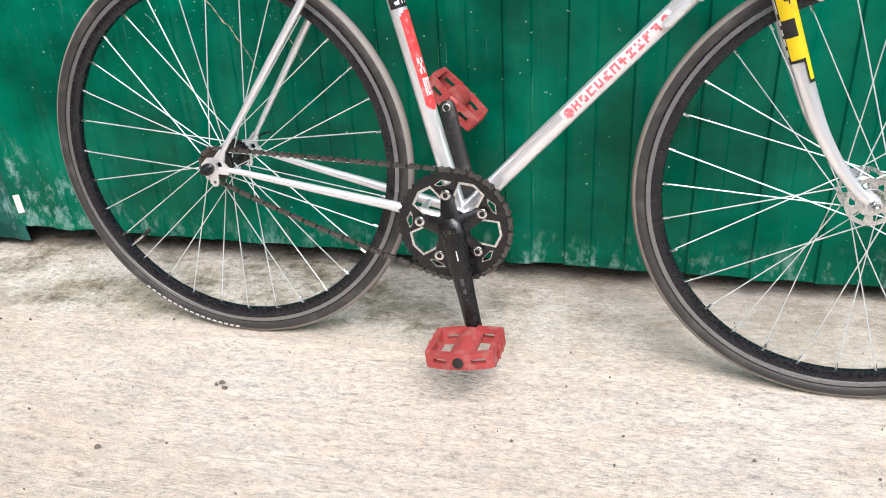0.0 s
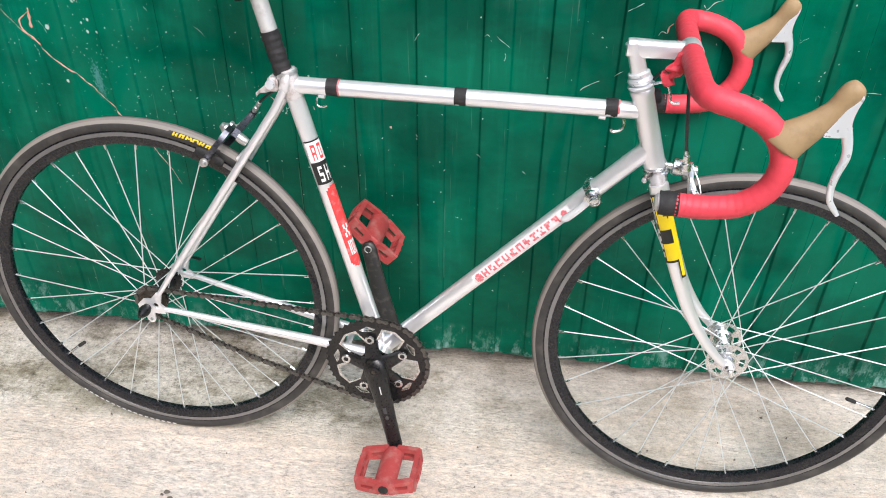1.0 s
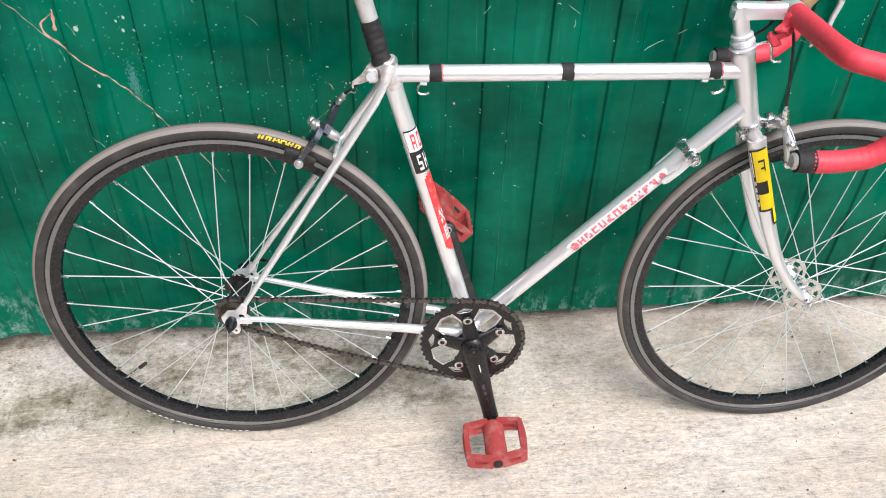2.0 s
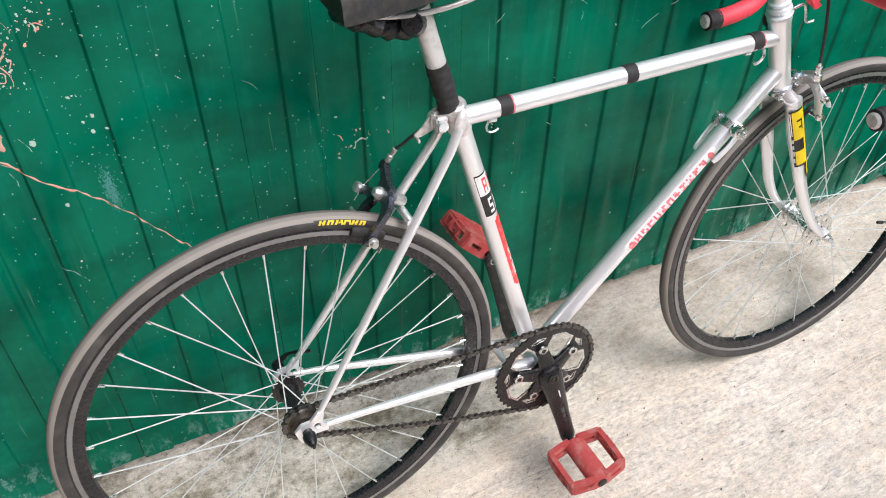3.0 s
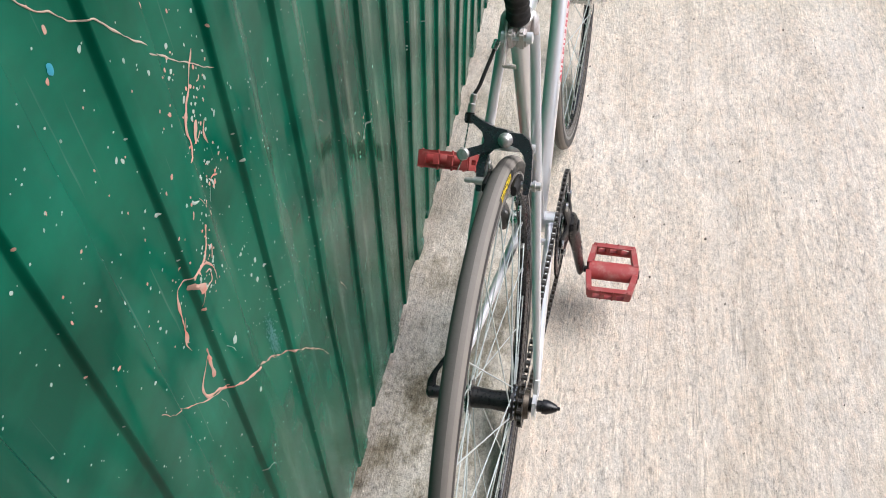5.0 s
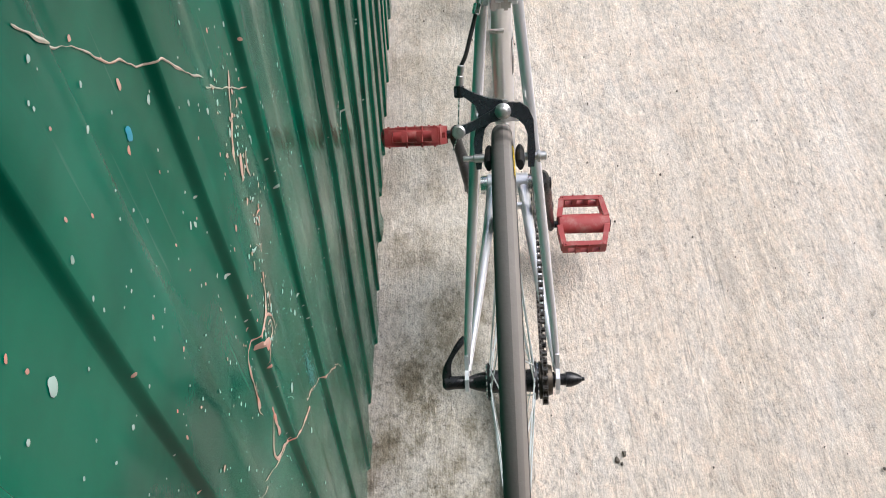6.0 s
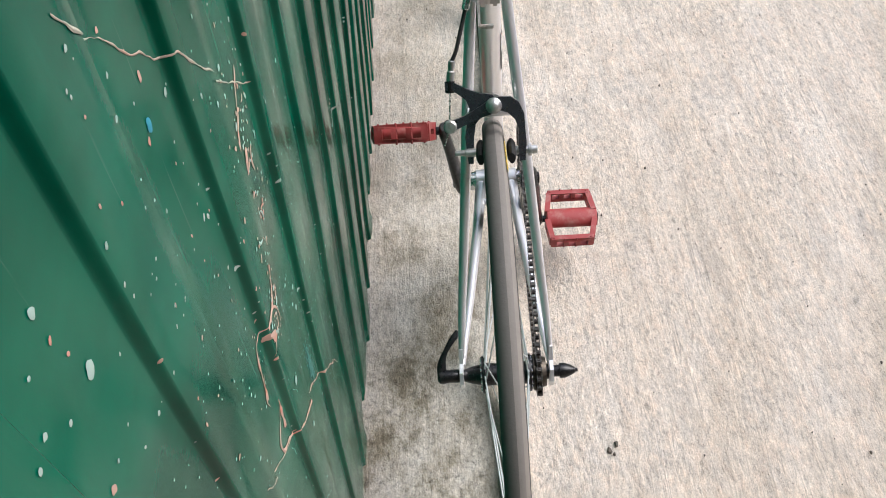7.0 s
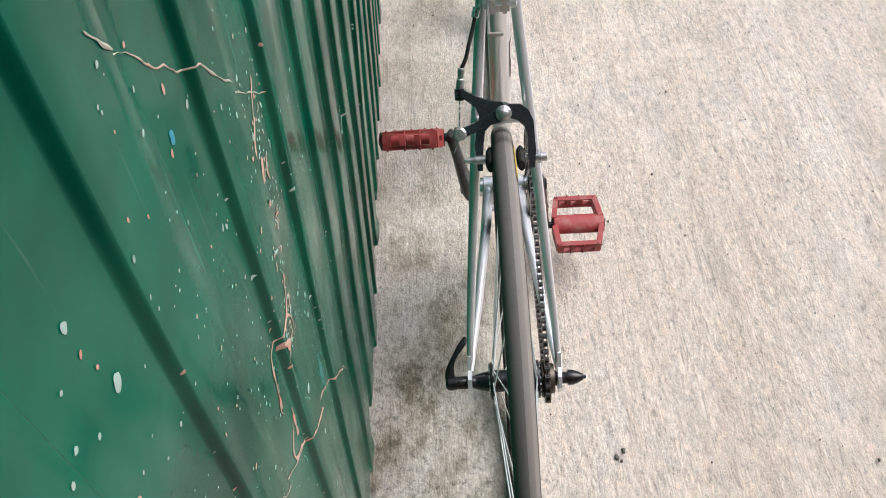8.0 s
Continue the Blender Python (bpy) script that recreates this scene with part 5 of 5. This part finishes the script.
for wdw in windows:
    c = Vector((sum(q[0] for q in wdw) / len(wdw), sum(q[1] for q in wdw) / len(wdw)))
    inner = [tuple(Vector(q).lerp(c, 0.12)) for q in wdw]
    outer = [tuple(Vector(q).lerp(c, -0.03)) for q in wdw]
    part("window_edge", plate([outer, inner], RING_Y - 0.0026, RING_Y - 0.0012), CHROME, crank, "bare polished edge of a window")
for slt in slots:
    c = Vector((sum(q[0] for q in slt) / 6, sum(q[1] for q in slt) / 6))
    part("slot_edge", plate([[tuple(Vector(q).lerp(c, -0.06)) for q in slt], [tuple(Vector(q).lerp(c, 0.10)) for q in slt]], RING_Y - 0.0024, RING_Y - 0.0012), CHROME, crank)
spider = bmesh.new()
for a in bolts:
    d = Vector((math.cos(a), 0, math.sin(a)))
    tube([BB + Vector((0, -0.056, 0)) + d * 0.010, BB + Vector((0, -0.054, 0)) + d * 0.030, BB + Vector((0, RING_Y - 0.0045, 0)) + d * 0.055], [0.0185, 0.0145, 0.0098], 14, 0.34, (0, 1, 0), spider)
part("spider", spider, BLACK, crank, "black five-armed spider")
for a in bolts:
    c = BB + Vector((0.056 * math.cos(a), RING_Y - 0.0072, 0.056 * math.sin(a)))
    part("ring_bolt", lathe([(0, 0.0084), (-0.0028, 0.0084), (-0.0034, 0.0075), (-0.0034, 0.0046), (-0.0012, 0.0042)], c, seg=18), CHROME, crank)
    part("bolt_socket", lathe([(0, 0.0044), (-0.0036, 0.0043)], c, seg=6), BLACK, crank)
for side in (-1, 1):
    pts = [BB + Vector((0, y * side, 0)) + ARM * (d * -side) for y, d in ((0.060, -0.018), (0.061, -0.010), (0.063, 0.01), (0.068, 0.05), (0.073, 0.11), (0.077, 0.152), (0.079, 0.168), (0.079, 0.178), (0.079, 0.183))]
    part("crank_arm", tube(pts, [0.012, 0.0205, 0.0225, 0.0185, 0.0155, 0.0145, 0.0148, 0.0125, 0.007], 18, 0.55, (0, 1, 0)), BLACK if side < 0 else SCUFFED, bike, "scuffed black crank arm")
    part("crank_bolt", lathe([(0.066 * side, 0.0105), (0.0745 * side, 0.0105), (0.0755 * side, 0.0085), (0.0755 * side, 0.006), (0.0735 * side, 0.0055)], BB, seg=20), BLACK, bike)
    part("crank_bolt_socket", lathe([(0.072 * side, 0.0045), (0.0758 * side, 0.0044)], BB, seg=6), RUST, bike)
part("axle_ring", lathe([(0.073, 0.0050), (0.0712, 0.0052), (0.0706, 0.0062), (0.0712, 0.0072), (0.073, 0.0074)], BB - ARM * 0.172, seg=20), ALLOY, bike, "worn bright ring round the pedal axle")
m_bar = [BB + ARM * 0.032 + Vector((0.0035, -0.0765, 0)), BB + ARM * 0.048 + Vector((0.0035, -0.079, 0))]
part("letter_bar", tube(m_bar, 0.0011, 6), WHITE, bike)
for d0, d1 in ((0.080, 0.092), (0.097, 0.106), (0.111, 0.118)):
    part("letter_bar", tube([BB + ARM * d0 + Vector((0.001, -0.0795, 0)), BB + ARM * d1 + Vector((0.001, -0.0815, 0))], 0.0034, 8, 0.3), DULLPRINT, bike)

# chain
COG, RCHAIN, CCHAIN = REAR, 0.0945, 0.0286
d = Vector((BB.x - COG.x, BB.z - COG.z))
base = math.atan2(d.y, d.x)
off = math.acos((RCHAIN - CCHAIN) / d.length)


def around(c, r, a):
    return Vector((c.x + r * math.cos(a), RING_Y if c is BB else RING_Y + 0.0012, c.z + r * math.sin(a)))


up_b, up_c = around(BB, RCHAIN, base + math.pi - off), around(COG, CCHAIN, base + math.pi - off)
lo_b, lo_c = around(BB, RCHAIN, base + math.pi + off), around(COG, CCHAIN, base + math.pi + off)
loop = line(up_c, up_b, 34)
loop += [around(BB, RCHAIN, base + math.pi - off - k * (2 * math.pi - 2 * off) / 60) for k in range(1, 60)]
low_run = line(lo_b, lo_c, 34)
for k, q in enumerate(low_run):
    q.z -= 0.007 * math.sin(math.pi * k / 33)
loop += low_run
loop += [around(COG, CCHAIN, base + math.pi + off - k * 2 * off / 24) for k in range(1, 24)]
loop.append(loop[0])
dist = [0.0]
for a, b in zip(loop, loop[1:]):
    dist.append(dist[-1] + (b - a).length)
count = 2 * round(dist[-1] / 0.0127 / 2)


def on_chain(s):
    s %= dist[-1]
    k = max(i for i in range(len(dist) - 1) if dist[i] <= s)
    return loop[k].lerp(loop[k + 1], (s - dist[k]) / max(dist[k + 1] - dist[k], 1e-9))


def link_mesh(gap, thick, waist, mat, tall):
    bm = bmesh.new()
    shape = []
    for k in range(7):
        a = math.pi / 2 + math.pi * k / 6
        shape.append((-0.00635 + tall * math.cos(a), tall * math.sin(a)))
    shape.append((0.0, -waist))
    for k in range(7):
        a = -math.pi / 2 + math.pi * k / 6
        shape.append((0.00635 + tall * math.cos(a), tall * math.sin(a)))
    shape.append((0.0, waist))
    for s in (-1, 1):
        plate([shape], s * gap, s * (gap + thick), bm=bm)
    for x in (-0.00635, 0.00635):
        lathe([(-gap - thick, 0.0018), (-gap, 0.0018), (-gap, 0.0038), (gap, 0.0038), (gap, 0.0018), (gap + thick, 0.0018)], (x, 0, 0), seg=8, bm=bm)
    return mesh_of(bm, mat)


inner_link, outer_link = link_mesh(0.0016, 0.0009, 0.0016, CHAINDARK, 0.0036), link_mesh(0.0027, 0.0009, 0.0022, CHAIN, 0.0043)
chain = part("chain", lathe([(-0.003, 0.0025), (0.003, 0.0025)], on_chain(0), seg=8), CHAIN, bike, "dark oily roller chain")
for k in range(count):
    a, b = on_chain(dist[-1] * k / count), on_chain(dist[-1] * (k + 1) / count)
    mid = (a + b) / 2
    e = b - a
    part("chain_link", inner_link if k % 2 else outer_link, CHAINDARK if k % 2 else CHAIN, chain, at=Matrix.Translation(mid) @ pose(0, 0, 0, 0, -math.degrees(math.atan2(e.z, e.x)), 0))


# pedals
def pedal(side, centre, pitch):
    """A platform of red plastic: x fore and aft, y along the axle away from the crank, z its thickness."""
    def wall_of(bm, p, q, thick, half, slots):
        """An upright wall from p to q (fore-aft, along the axle) with slots through it."""
        p, q = Vector(p), Vector(q)
        run = (q - p).normalized()
        length = (q - p).length
        loops = [[(0.0, -half + 0.002), (0.0, half - 0.002), (0.002, half), (length - 0.002, half), (length, half - 0.002), (length, -half + 0.002), (length - 0.002, -half), (0.002, -half)]]
        loops += [[(a0, -h), (a1, -h), (a1, h), (a0, h)] for a0, a1, h in slots]
        own = plate(loops, -thick / 2, thick / 2)
        for v in own.verts:
            side_off = Vector((-run.y, run.x)) * v.co.y
            at = p + run * v.co.x + side_off
            v.co = Vector((at.x, at.y, v.co.z))
        tmp = bpy.data.meshes.new("tmp")
        own.to_mesh(tmp)
        own.free()
        bm.from_mesh(tmp)
        bpy.data.meshes.remove(tmp)

    def end_wall(p, q, slots):
        bm = bmesh.new()
        wall_of(bm, p, q, 0.0100, 0.0136, slots)
        return bm

    sleeve = lathe([(0.001, 0.009), (0.002, 0.0115), (0.004, 0.0138), (0.093, 0.0140), (0.0985, 0.0130), (0.099, 0.0095)], seg=24)
    for v in sleeve.verts:
        v.co.x *= 1.45
    body = part("pedal", sleeve, RED, bike, "worn red plastic platform pedal")
    body.matrix_basis = Matrix.Translation(centre) @ (Matrix.Identity(4) if side > 0 else Matrix.Diagonal((1, -1, 1, 1))) @ pose(0, 0, 0, 0, pitch, 0)
    for sx in (-1, 1):
        part("end_wall", end_wall((sx * 0.0525, 0.010), (sx * 0.008, 0.0035), [(0.012, 0.033, 0.0040)]), RED, body)
        part("end_wall", end_wall((sx * 0.0515, 0.0845), (sx * 0.008, 0.0935), [(0.010, 0.033, 0.0040)]), RED, body)
        rail = bmesh.new()
        wall_of(rail, (sx * 0.0505, 0.007), (sx * 0.0505, 0.0885), 0.0090, 0.0142, [(0.0105 + 0.0225 * k, 0.0245 + 0.0225 * k, 0.0078) for k in range(3)])
        for v in rail.verts:
            v.co.x *= 1.0 + 0.08 * (1.0 - ((v.co.y - 0.046) / 0.042) ** 2)
        part("rail", rail, RED, body)
    part("axle_cap", lathe([(0.0985, 0.009), (0.1005, 0.009), (0.101, 0.007)], seg=16), RUBBER if side < 0 else RED, body)
    part("spindle", lathe([(-0.014, 0.0085), (-0.009, 0.0085), (-0.008, 0.0066), (0.004, 0.0068)], seg=14), BLACK, body)
    pin = mesh_of(lathe([(-0.0162, 0.0012), (-0.0152, 0.0018), (0.0152, 0.0018), (0.0162, 0.0012)], axis=(0, 0, 1), seg=7), RED)
    for x, y in ((0.0555, 0.032), (0.0555, 0.055), (0.0525, 0.082), (-0.0555, 0.032), (-0.0555, 0.055), (-0.0525, 0.082), (0.0525, 0.013), (-0.0525, 0.013)):
        part("grip_stud", pin, RED, body, at=Matrix.Translation((x, y, 0)))


pedal(-1, BB + ARM * 0.173 + Vector((0, -0.092, 0)), -7)
pedal(1, BB - ARM * 0.173 + Vector((0, 0.092, 0)), 44)


# rear brake: two forged arms on one pivot, in a plane that runs with the stays
PIV = Vector((0.176, 0.0, 0.672))
BUP, BBACK = Vector((0.60, 0.0, 0.80)), Vector((-0.80, 0.0, 0.60))


def on_brake(across, up, back):
    return PIV + Vector((0, across, 0)) + BUP * up + BBACK * back


def forged(outline, back0, back1, bend, bevel=0.0026):
    """A forged arm: an outline (mm across, mm up) with softened edges; below the pivot it bends back by bend times the height."""
    bm = plate([[(x / 1000, z / 1000) for x, z in outline]], back0, back1)
    rim = [e for e in bm.edges if len(e.link_faces) == 2 and e.calc_face_angle(0) > radians(50)]
    bmesh.ops.bevel(bm, geom=rim, offset=bevel, segments=3, affect="EDGES", clamp_overlap=True)
    for v in bm.verts:
        v.co = on_brake(v.co.x, v.co.z, v.co.y + bend * max(0.0, -v.co.z - 0.01))
    return bm


calliper = part("rear_brake", forged([(55, -21), (51, -16), (33, -9.5), (13, 1), (4.5, 7.5), (-6.5, 9.5), (-20, 9), (-29, 2), (-34.5, -11), (-35, -28), (-36, -45), (-34, -65), (-27, -65), (-26.5, -45), (-27.5, -28), (-23.5, -17), (-15.5, -9), (-8, -6.5), (0, -9), (13, -12.5), (33, -20.5), (48.5, -27), (54, -26.5)], 0.001, 0.0100, 0.06), GLOSSBLACK, bike, "black alloy dual pivot brake calliper")
part("calliper_arm", forged([(55.5, 27.5), (45, 27.5), (31, 19.5), (15.5, 13.5), (1, 11.5), (-5.5, -1), (4.5, -10), (14, -13), (22, -21), (25, -36.5), (27, -67), (33, -67), (35.5, -36.5), (32, -19), (28.5, -3.5), (32, 6.5), (41, 14), (48.5, 19.5), (55.5, 18.5)], -0.0115, -0.0005, 0.14), GLOSSBLACK, calliper)
part("arm_end", lathe([(-0.008, 0.0045), (-0.007, 0.0060), (0.005, 0.0060), (0.006, 0.0045)], on_brake(0.050, 0.0235, -0.006), BUP, 14), BLACK, calliper)
part("pivot_bolt", lathe([(0, 0.0092), (0.004, 0.0094), (0.006, 0.0080), (0.0075, 0.0068), (0.010, 0.0062), (0.0115, 0.0045), (0.012, 0.001)], on_brake(0, 0, 0.0100), BBACK, 18), ALLOY, calliper)
part("mounting_nut", lathe([(0, 0.0085), (0.010, 0.0085), (0.018, 0.007)], on_brake(-0.001, 0.002, -0.0115), -BBACK, 14), ALLOY, calliper)
part("anchor_bolt", lathe([(-0.010, 0.0062), (-0.001, 0.0066), (0.000, 0.0080), (0.005, 0.0080), (0.0065, 0.0062), (0.007, 0.001)], on_brake(0.0515, -0.0215, 0.0100), BBACK, 10), ALLOY, calliper)
part("anchor_plate", box(0.1545, 0.1665, 0.0505, 0.0585, 0.648, 0.662, 0.0015), BLACK, calliper)
part("barrel_adjuster", lathe([(0, 0.0034), (0.002, 0.0046), (0.012, 0.0046), (0.013, 0.0036), (0.017, 0.0036), (0.018, 0.0042), (0.024, 0.0040), (0.025, 0.0026)], on_brake(0.0495, 0.028, -0.006), Vector((0.55, -0.14, 0.82)), 14), ALLOY, calliper)
for s in (-1, 1):
    c = on_brake(0.0315 * s, -0.054, 0.006)
    tang = Vector((c.z - REAR.z, 0, -(c.x - REAR.x))).normalized()
    part("brake_pad", tube(line(c - tang * 0.025 - Vector((0, 0.0135 * s, 0)), c + tang * 0.025 - Vector((0, 0.0135 * s, 0)), 6), [0.0065, 0.0095, 0.0098, 0.0098, 0.0095, 0.0065], 12, 0.58), RUBBER, calliper)
    part("pad_bolt", lathe([(-0.010 * s, 0.0048), (-0.004 * s, 0.0048), (0.006 * s, 0.0046), (0.0065 * s, 0.0072), (0.010 * s, 0.0074), (0.0105 * s, 0.0052), (0.0165 * s, 0.0050), (0.0175 * s, 0.0032)] if s < 0 else [(-0.010, 0.0050), (-0.004, 0.0052), (0.004, 0.0050), (0.0045, 0.0036), (0.016, 0.0034), (0.017, 0.0026)], c, seg=12), ALLOY, calliper)
cable_top = on_brake(0.0495, 0.028, -0.006) + Vector((0.55, -0.14, 0.82)).normalized() * 0.024
part("brake_cable", tube(smooth_line([(0.2575, 0.0268, 0.7495), (0.246, 0.0305, 0.7405), (0.232, 0.0355, 0.7300), (0.219, 0.0405, 0.7185), cable_top], 6), 0.0024, 8), CABLE, bike, "black brake cable housing")
part("inner_cable", tube(line(on_brake(0.0495, 0.026, -0.004), on_brake(0.0525, -0.0215, 0.006)), 0.0008, 6), CHROME, bike)
part("cable_tail", tube(smooth_line([on_brake(0.0525, -0.0225, 0.006), on_brake(0.0545, -0.030, 0.004), on_brake(0.060, -0.045, 0.0)], 4), 0.0007, 6), CHROME, bike)

# front brake
FP = Vector((0.908, 0.0, 0.674))
fb = part("front_brake", tube(smooth_line([(0.904, -0.035, 0.690), (0.906, -0.016, 0.684), FP, (0.909, 0.022, 0.670), (0.914, 0.037, 0.648), (0.924, 0.036, 0.624)], 5), lambda t: 0.0108 - 0.003 * t, 12, 0.55, (1, 0, 0)), ALLOY, bike, "polished alloy side-pull brake")
part("calliper_arm", tube(smooth_line([(0.915, 0.008, 0.673), (0.915, -0.016, 0.674), (0.915, -0.033, 0.662), (0.917, -0.039, 0.645), (0.922, -0.038, 0.630), (0.926, -0.036, 0.616)], 5), [0.0098 - 0.0001 * k for k in range(26)], 12, 0.5, (1, 0, 0)), LEVER, fb)
part("anchor_arm", tube(smooth_line([(0.914, -0.028, 0.668), (0.921, -0.040, 0.656), (0.931, -0.044, 0.645), (0.936, -0.044, 0.637)], 4), lambda t: 0.0085 - 0.003 * t, 10, 0.6, (1, 0, 0)), LEVER, fb)
part("pivot_nut", lathe([(-0.034, 0.0055), (-0.020, 0.0055), (-0.019, 0.0125), (-0.008, 0.0135), (-0.006, 0.0125), (0.010, 0.0115), (0.011, 0.0075), (0.018, 0.0075), (0.020, 0.005)], FP, (1, 0, -0.12), 18), CHROME, fb)
part("barrel_adjuster", lathe([(-0.006, 0.0068), (0.005, 0.0068), (0.006, 0.0048), (0.012, 0.0052), (0.018, 0.0052), (0.019, 0.0032), (0.026, 0.003)], Vector((0.904, -0.034, 0.692)), (-0.15, 0.02, 1), 14), CHROME, fb)
part("inner_cable", tube(line((0.905, -0.034, 0.688), (0.918, -0.041, 0.655)), 0.0009, 6), CHROME, fb)
part("cable_anchor", lathe([(-0.010, 0.004), (-0.008, 0.0068), (0.004, 0.0068), (0.006, 0.004)], Vector((0.919, -0.043, 0.654)), seg=8), CHROME, fb)
part("return_spring", tube(smooth_line([(0.918, -0.006, 0.680), (0.926, -0.020, 0.668), (0.932, -0.032, 0.652), (0.934, -0.036, 0.634)], 4), 0.0012, 6), CHROME, fb)
for s in (-1, 1):
    c = Vector((0.9265, 0.030 * s, 0.618))
    v = c - FRONT
    tang = Vector((v.z, 0, -v.x)).normalized()
    part("brake_pad", tube(line(c - tang * 0.02 - Vector((0, 0.013 * s, 0)), c + tang * 0.02 - Vector((0, 0.013 * s, 0)), 4), [0.0045, 0.006, 0.006, 0.0045], 12, 0.75), RUBBER, fb)
    part("pad_bolt", lathe([(-0.008 * s, 0.0055), (0.008 * s, 0.0055), (0.009 * s, 0.0078), (0.013 * s, 0.0078), (0.014 * s, 0.0045), (0.019 * s, 0.0042)], c, seg=10), CHROME, fb)
part("brake_cable", tube(smooth_line([(0.880, -0.02, 0.842), (0.886, -0.028, 0.82), (0.891, -0.033, 0.78), (0.896, -0.0345, 0.74), (0.900, -0.0335, 0.715)], 6), 0.0026, 8), CABLE, bike, "black brake cable housing")
part("brake_cable", tube(smooth_line([(0.872, 0.012, 0.846), (0.860, 0.014, 0.826), (0.846, 0.018, 0.812), (0.838, 0.021, 0.796), (0.834, 0.022, 0.776), (0.822, 0.016, 0.762)], 6), 0.0026, 8), CABLE, bike, "black brake cable housing")
part("cable_wrap", tube(line((0.838, 0.03, 0.774), (0.856, 0.034, 0.776)), 0.012, 14), BTAPE, bike)


# ---------- garden beyond the slab ----------
def leaf_mesh(length, width, cup, seed):
    """A toothed blade with a folded midrib."""
    r = random.Random(seed)
    bm = bmesh.new()
    n = 8
    rows4 = []
    for i in range(n + 1):
        t = i / n
        half = width * math.sin(math.pi * min(1.0, t * 0.9 + 0.07)) ** 0.75 * (1 - 0.5 * t) * (1.12 if i % 2 else 0.84)
        droop = -cup * t * t * length + 0.004 * math.sin(9 * t + seed)
        rows4.append([bm.verts.new((s * half + r.uniform(-0.001, 0.001), t * length - abs(s) * 0.12 * length * (0 if i == n else 1), droop + abs(s) * half * 0.4 + r.uniform(-0.002, 0.002))) for s in (-1, -0.5, 0, 0.5, 1)])
    for a, b in zip(rows4, rows4[1:]):
        for k in range(4):
            bm.faces.new((a[k], a[k + 1], b[k + 1], b[k]))
    return mesh_of(bm, LEAF, sharp=180)


LEAVES = [leaf_mesh(0.085, 0.034, 0.35, 1), leaf_mesh(0.065, 0.026, 0.6, 2), leaf_mesh(0.10, 0.038, 0.5, 3), leaf_mesh(0.055, 0.016, 0.3, 4)]
gr = random.Random(11)


def shrub(x, y, height, stems, leaves, scale=1.0):
    top = new("shrub")
    top.matrix_world = Matrix.Translation((x, y, -0.12))
    tagged(top, "leafy bright green garden plant at the slab's edge", "plant", group="plants beyond the slab")
    for k in range(stems):
        a = gr.uniform(0, 6.28)
        lean = gr.uniform(0.05, 0.3) * height
        tip = Vector((lean * math.cos(a), lean * math.sin(a), height * gr.uniform(0.75, 1.0)))
        mid = tip * 0.5 + Vector((gr.uniform(-0.02, 0.02), gr.uniform(-0.02, 0.02), 0.03))
        pts = smooth_line([(0.02 * math.cos(a), 0.02 * math.sin(a), 0), mid, tip], 5)
        part("stem", tube(pts, lambda t: 0.005 - 0.0035 * t, 6), STEM, top)
        for j in range(leaves):
            t = gr.uniform(0.15, 1.0)
            q = pts[min(int(t * (len(pts) - 1)), len(pts) - 1)]
            size = scale * gr.uniform(0.7, 1.35)
            m = Matrix.Translation(q) @ pose(0, 0, 0, gr.uniform(-35, 40), gr.uniform(-30, 30), gr.uniform(0, 360)) @ Matrix.Diagonal((size, size, size, 1))
            part("leaf", gr.choice(LEAVES), LEAF, top, at=m)


for k in range(16):
    shrub(SLAB_END + 0.10 + 0.16 * gr.random(), -1.9 + 0.155 * k + gr.uniform(-0.04, 0.04), gr.uniform(0.28, 0.5), 4, 13, 0.8)
for k in range(15):
    shrub(SLAB_END + 0.045 + 0.05 * gr.random(), -1.9 + 0.14 * k + gr.uniform(-0.04, 0.04), gr.uniform(0.15, 0.25), 4, 13, 0.6)
for k in range(9):
    shrub(SLAB_END + 0.36 + 0.2 * gr.random(), -1.8 + 0.3 * k, gr.uniform(0.45, 0.75), 3, 10)
vs, fs = [], []
for k in range(11000):
    x = SLAB_END + 0.12 + 3.1 * gr.random() ** 1.9
    y = gr.uniform(-4.5, 3.0)
    z = -0.1 + gr.random() * (0.35 + 0.45 * min(1.0, (x - SLAB_END) / 1.2))
    if y > 0.2 and x < WALL_END + 0.06:
        continue
    m = Matrix.Translation((x, y, z)) @ pose(0, 0, 0, gr.uniform(-40, 40), gr.uniform(-30, 30), gr.uniform(0, 360))
    s = gr.uniform(0.5, 1.1)
    n0 = len(vs)
    for px, py, pz in ((0, 0, 0), (-0.034, 0.035, 0.012), (-0.026, 0.075, 0.004), (0, 0.105, -0.02), (0.026, 0.075, 0.004), (0.034, 0.035, 0.012), (0, 0.05, -0.004)):
        vs.append(m @ (Vector((px, py, pz)) * s))
    fs += [(n0, n0 + 1, n0 + 6), (n0 + 1, n0 + 2, n0 + 6), (n0 + 2, n0 + 3, n0 + 6), (n0 + 3, n0 + 4, n0 + 6), (n0 + 4, n0 + 5, n0 + 6), (n0 + 5, n0, n0 + 6)]
me = bpy.data.meshes.new("hedge")
me.from_pydata(vs, [], fs)
me.materials.append(LEAF)
tagged(new("undergrowth", me), "dense green undergrowth behind the garden plants", "plants", kind="stuff")
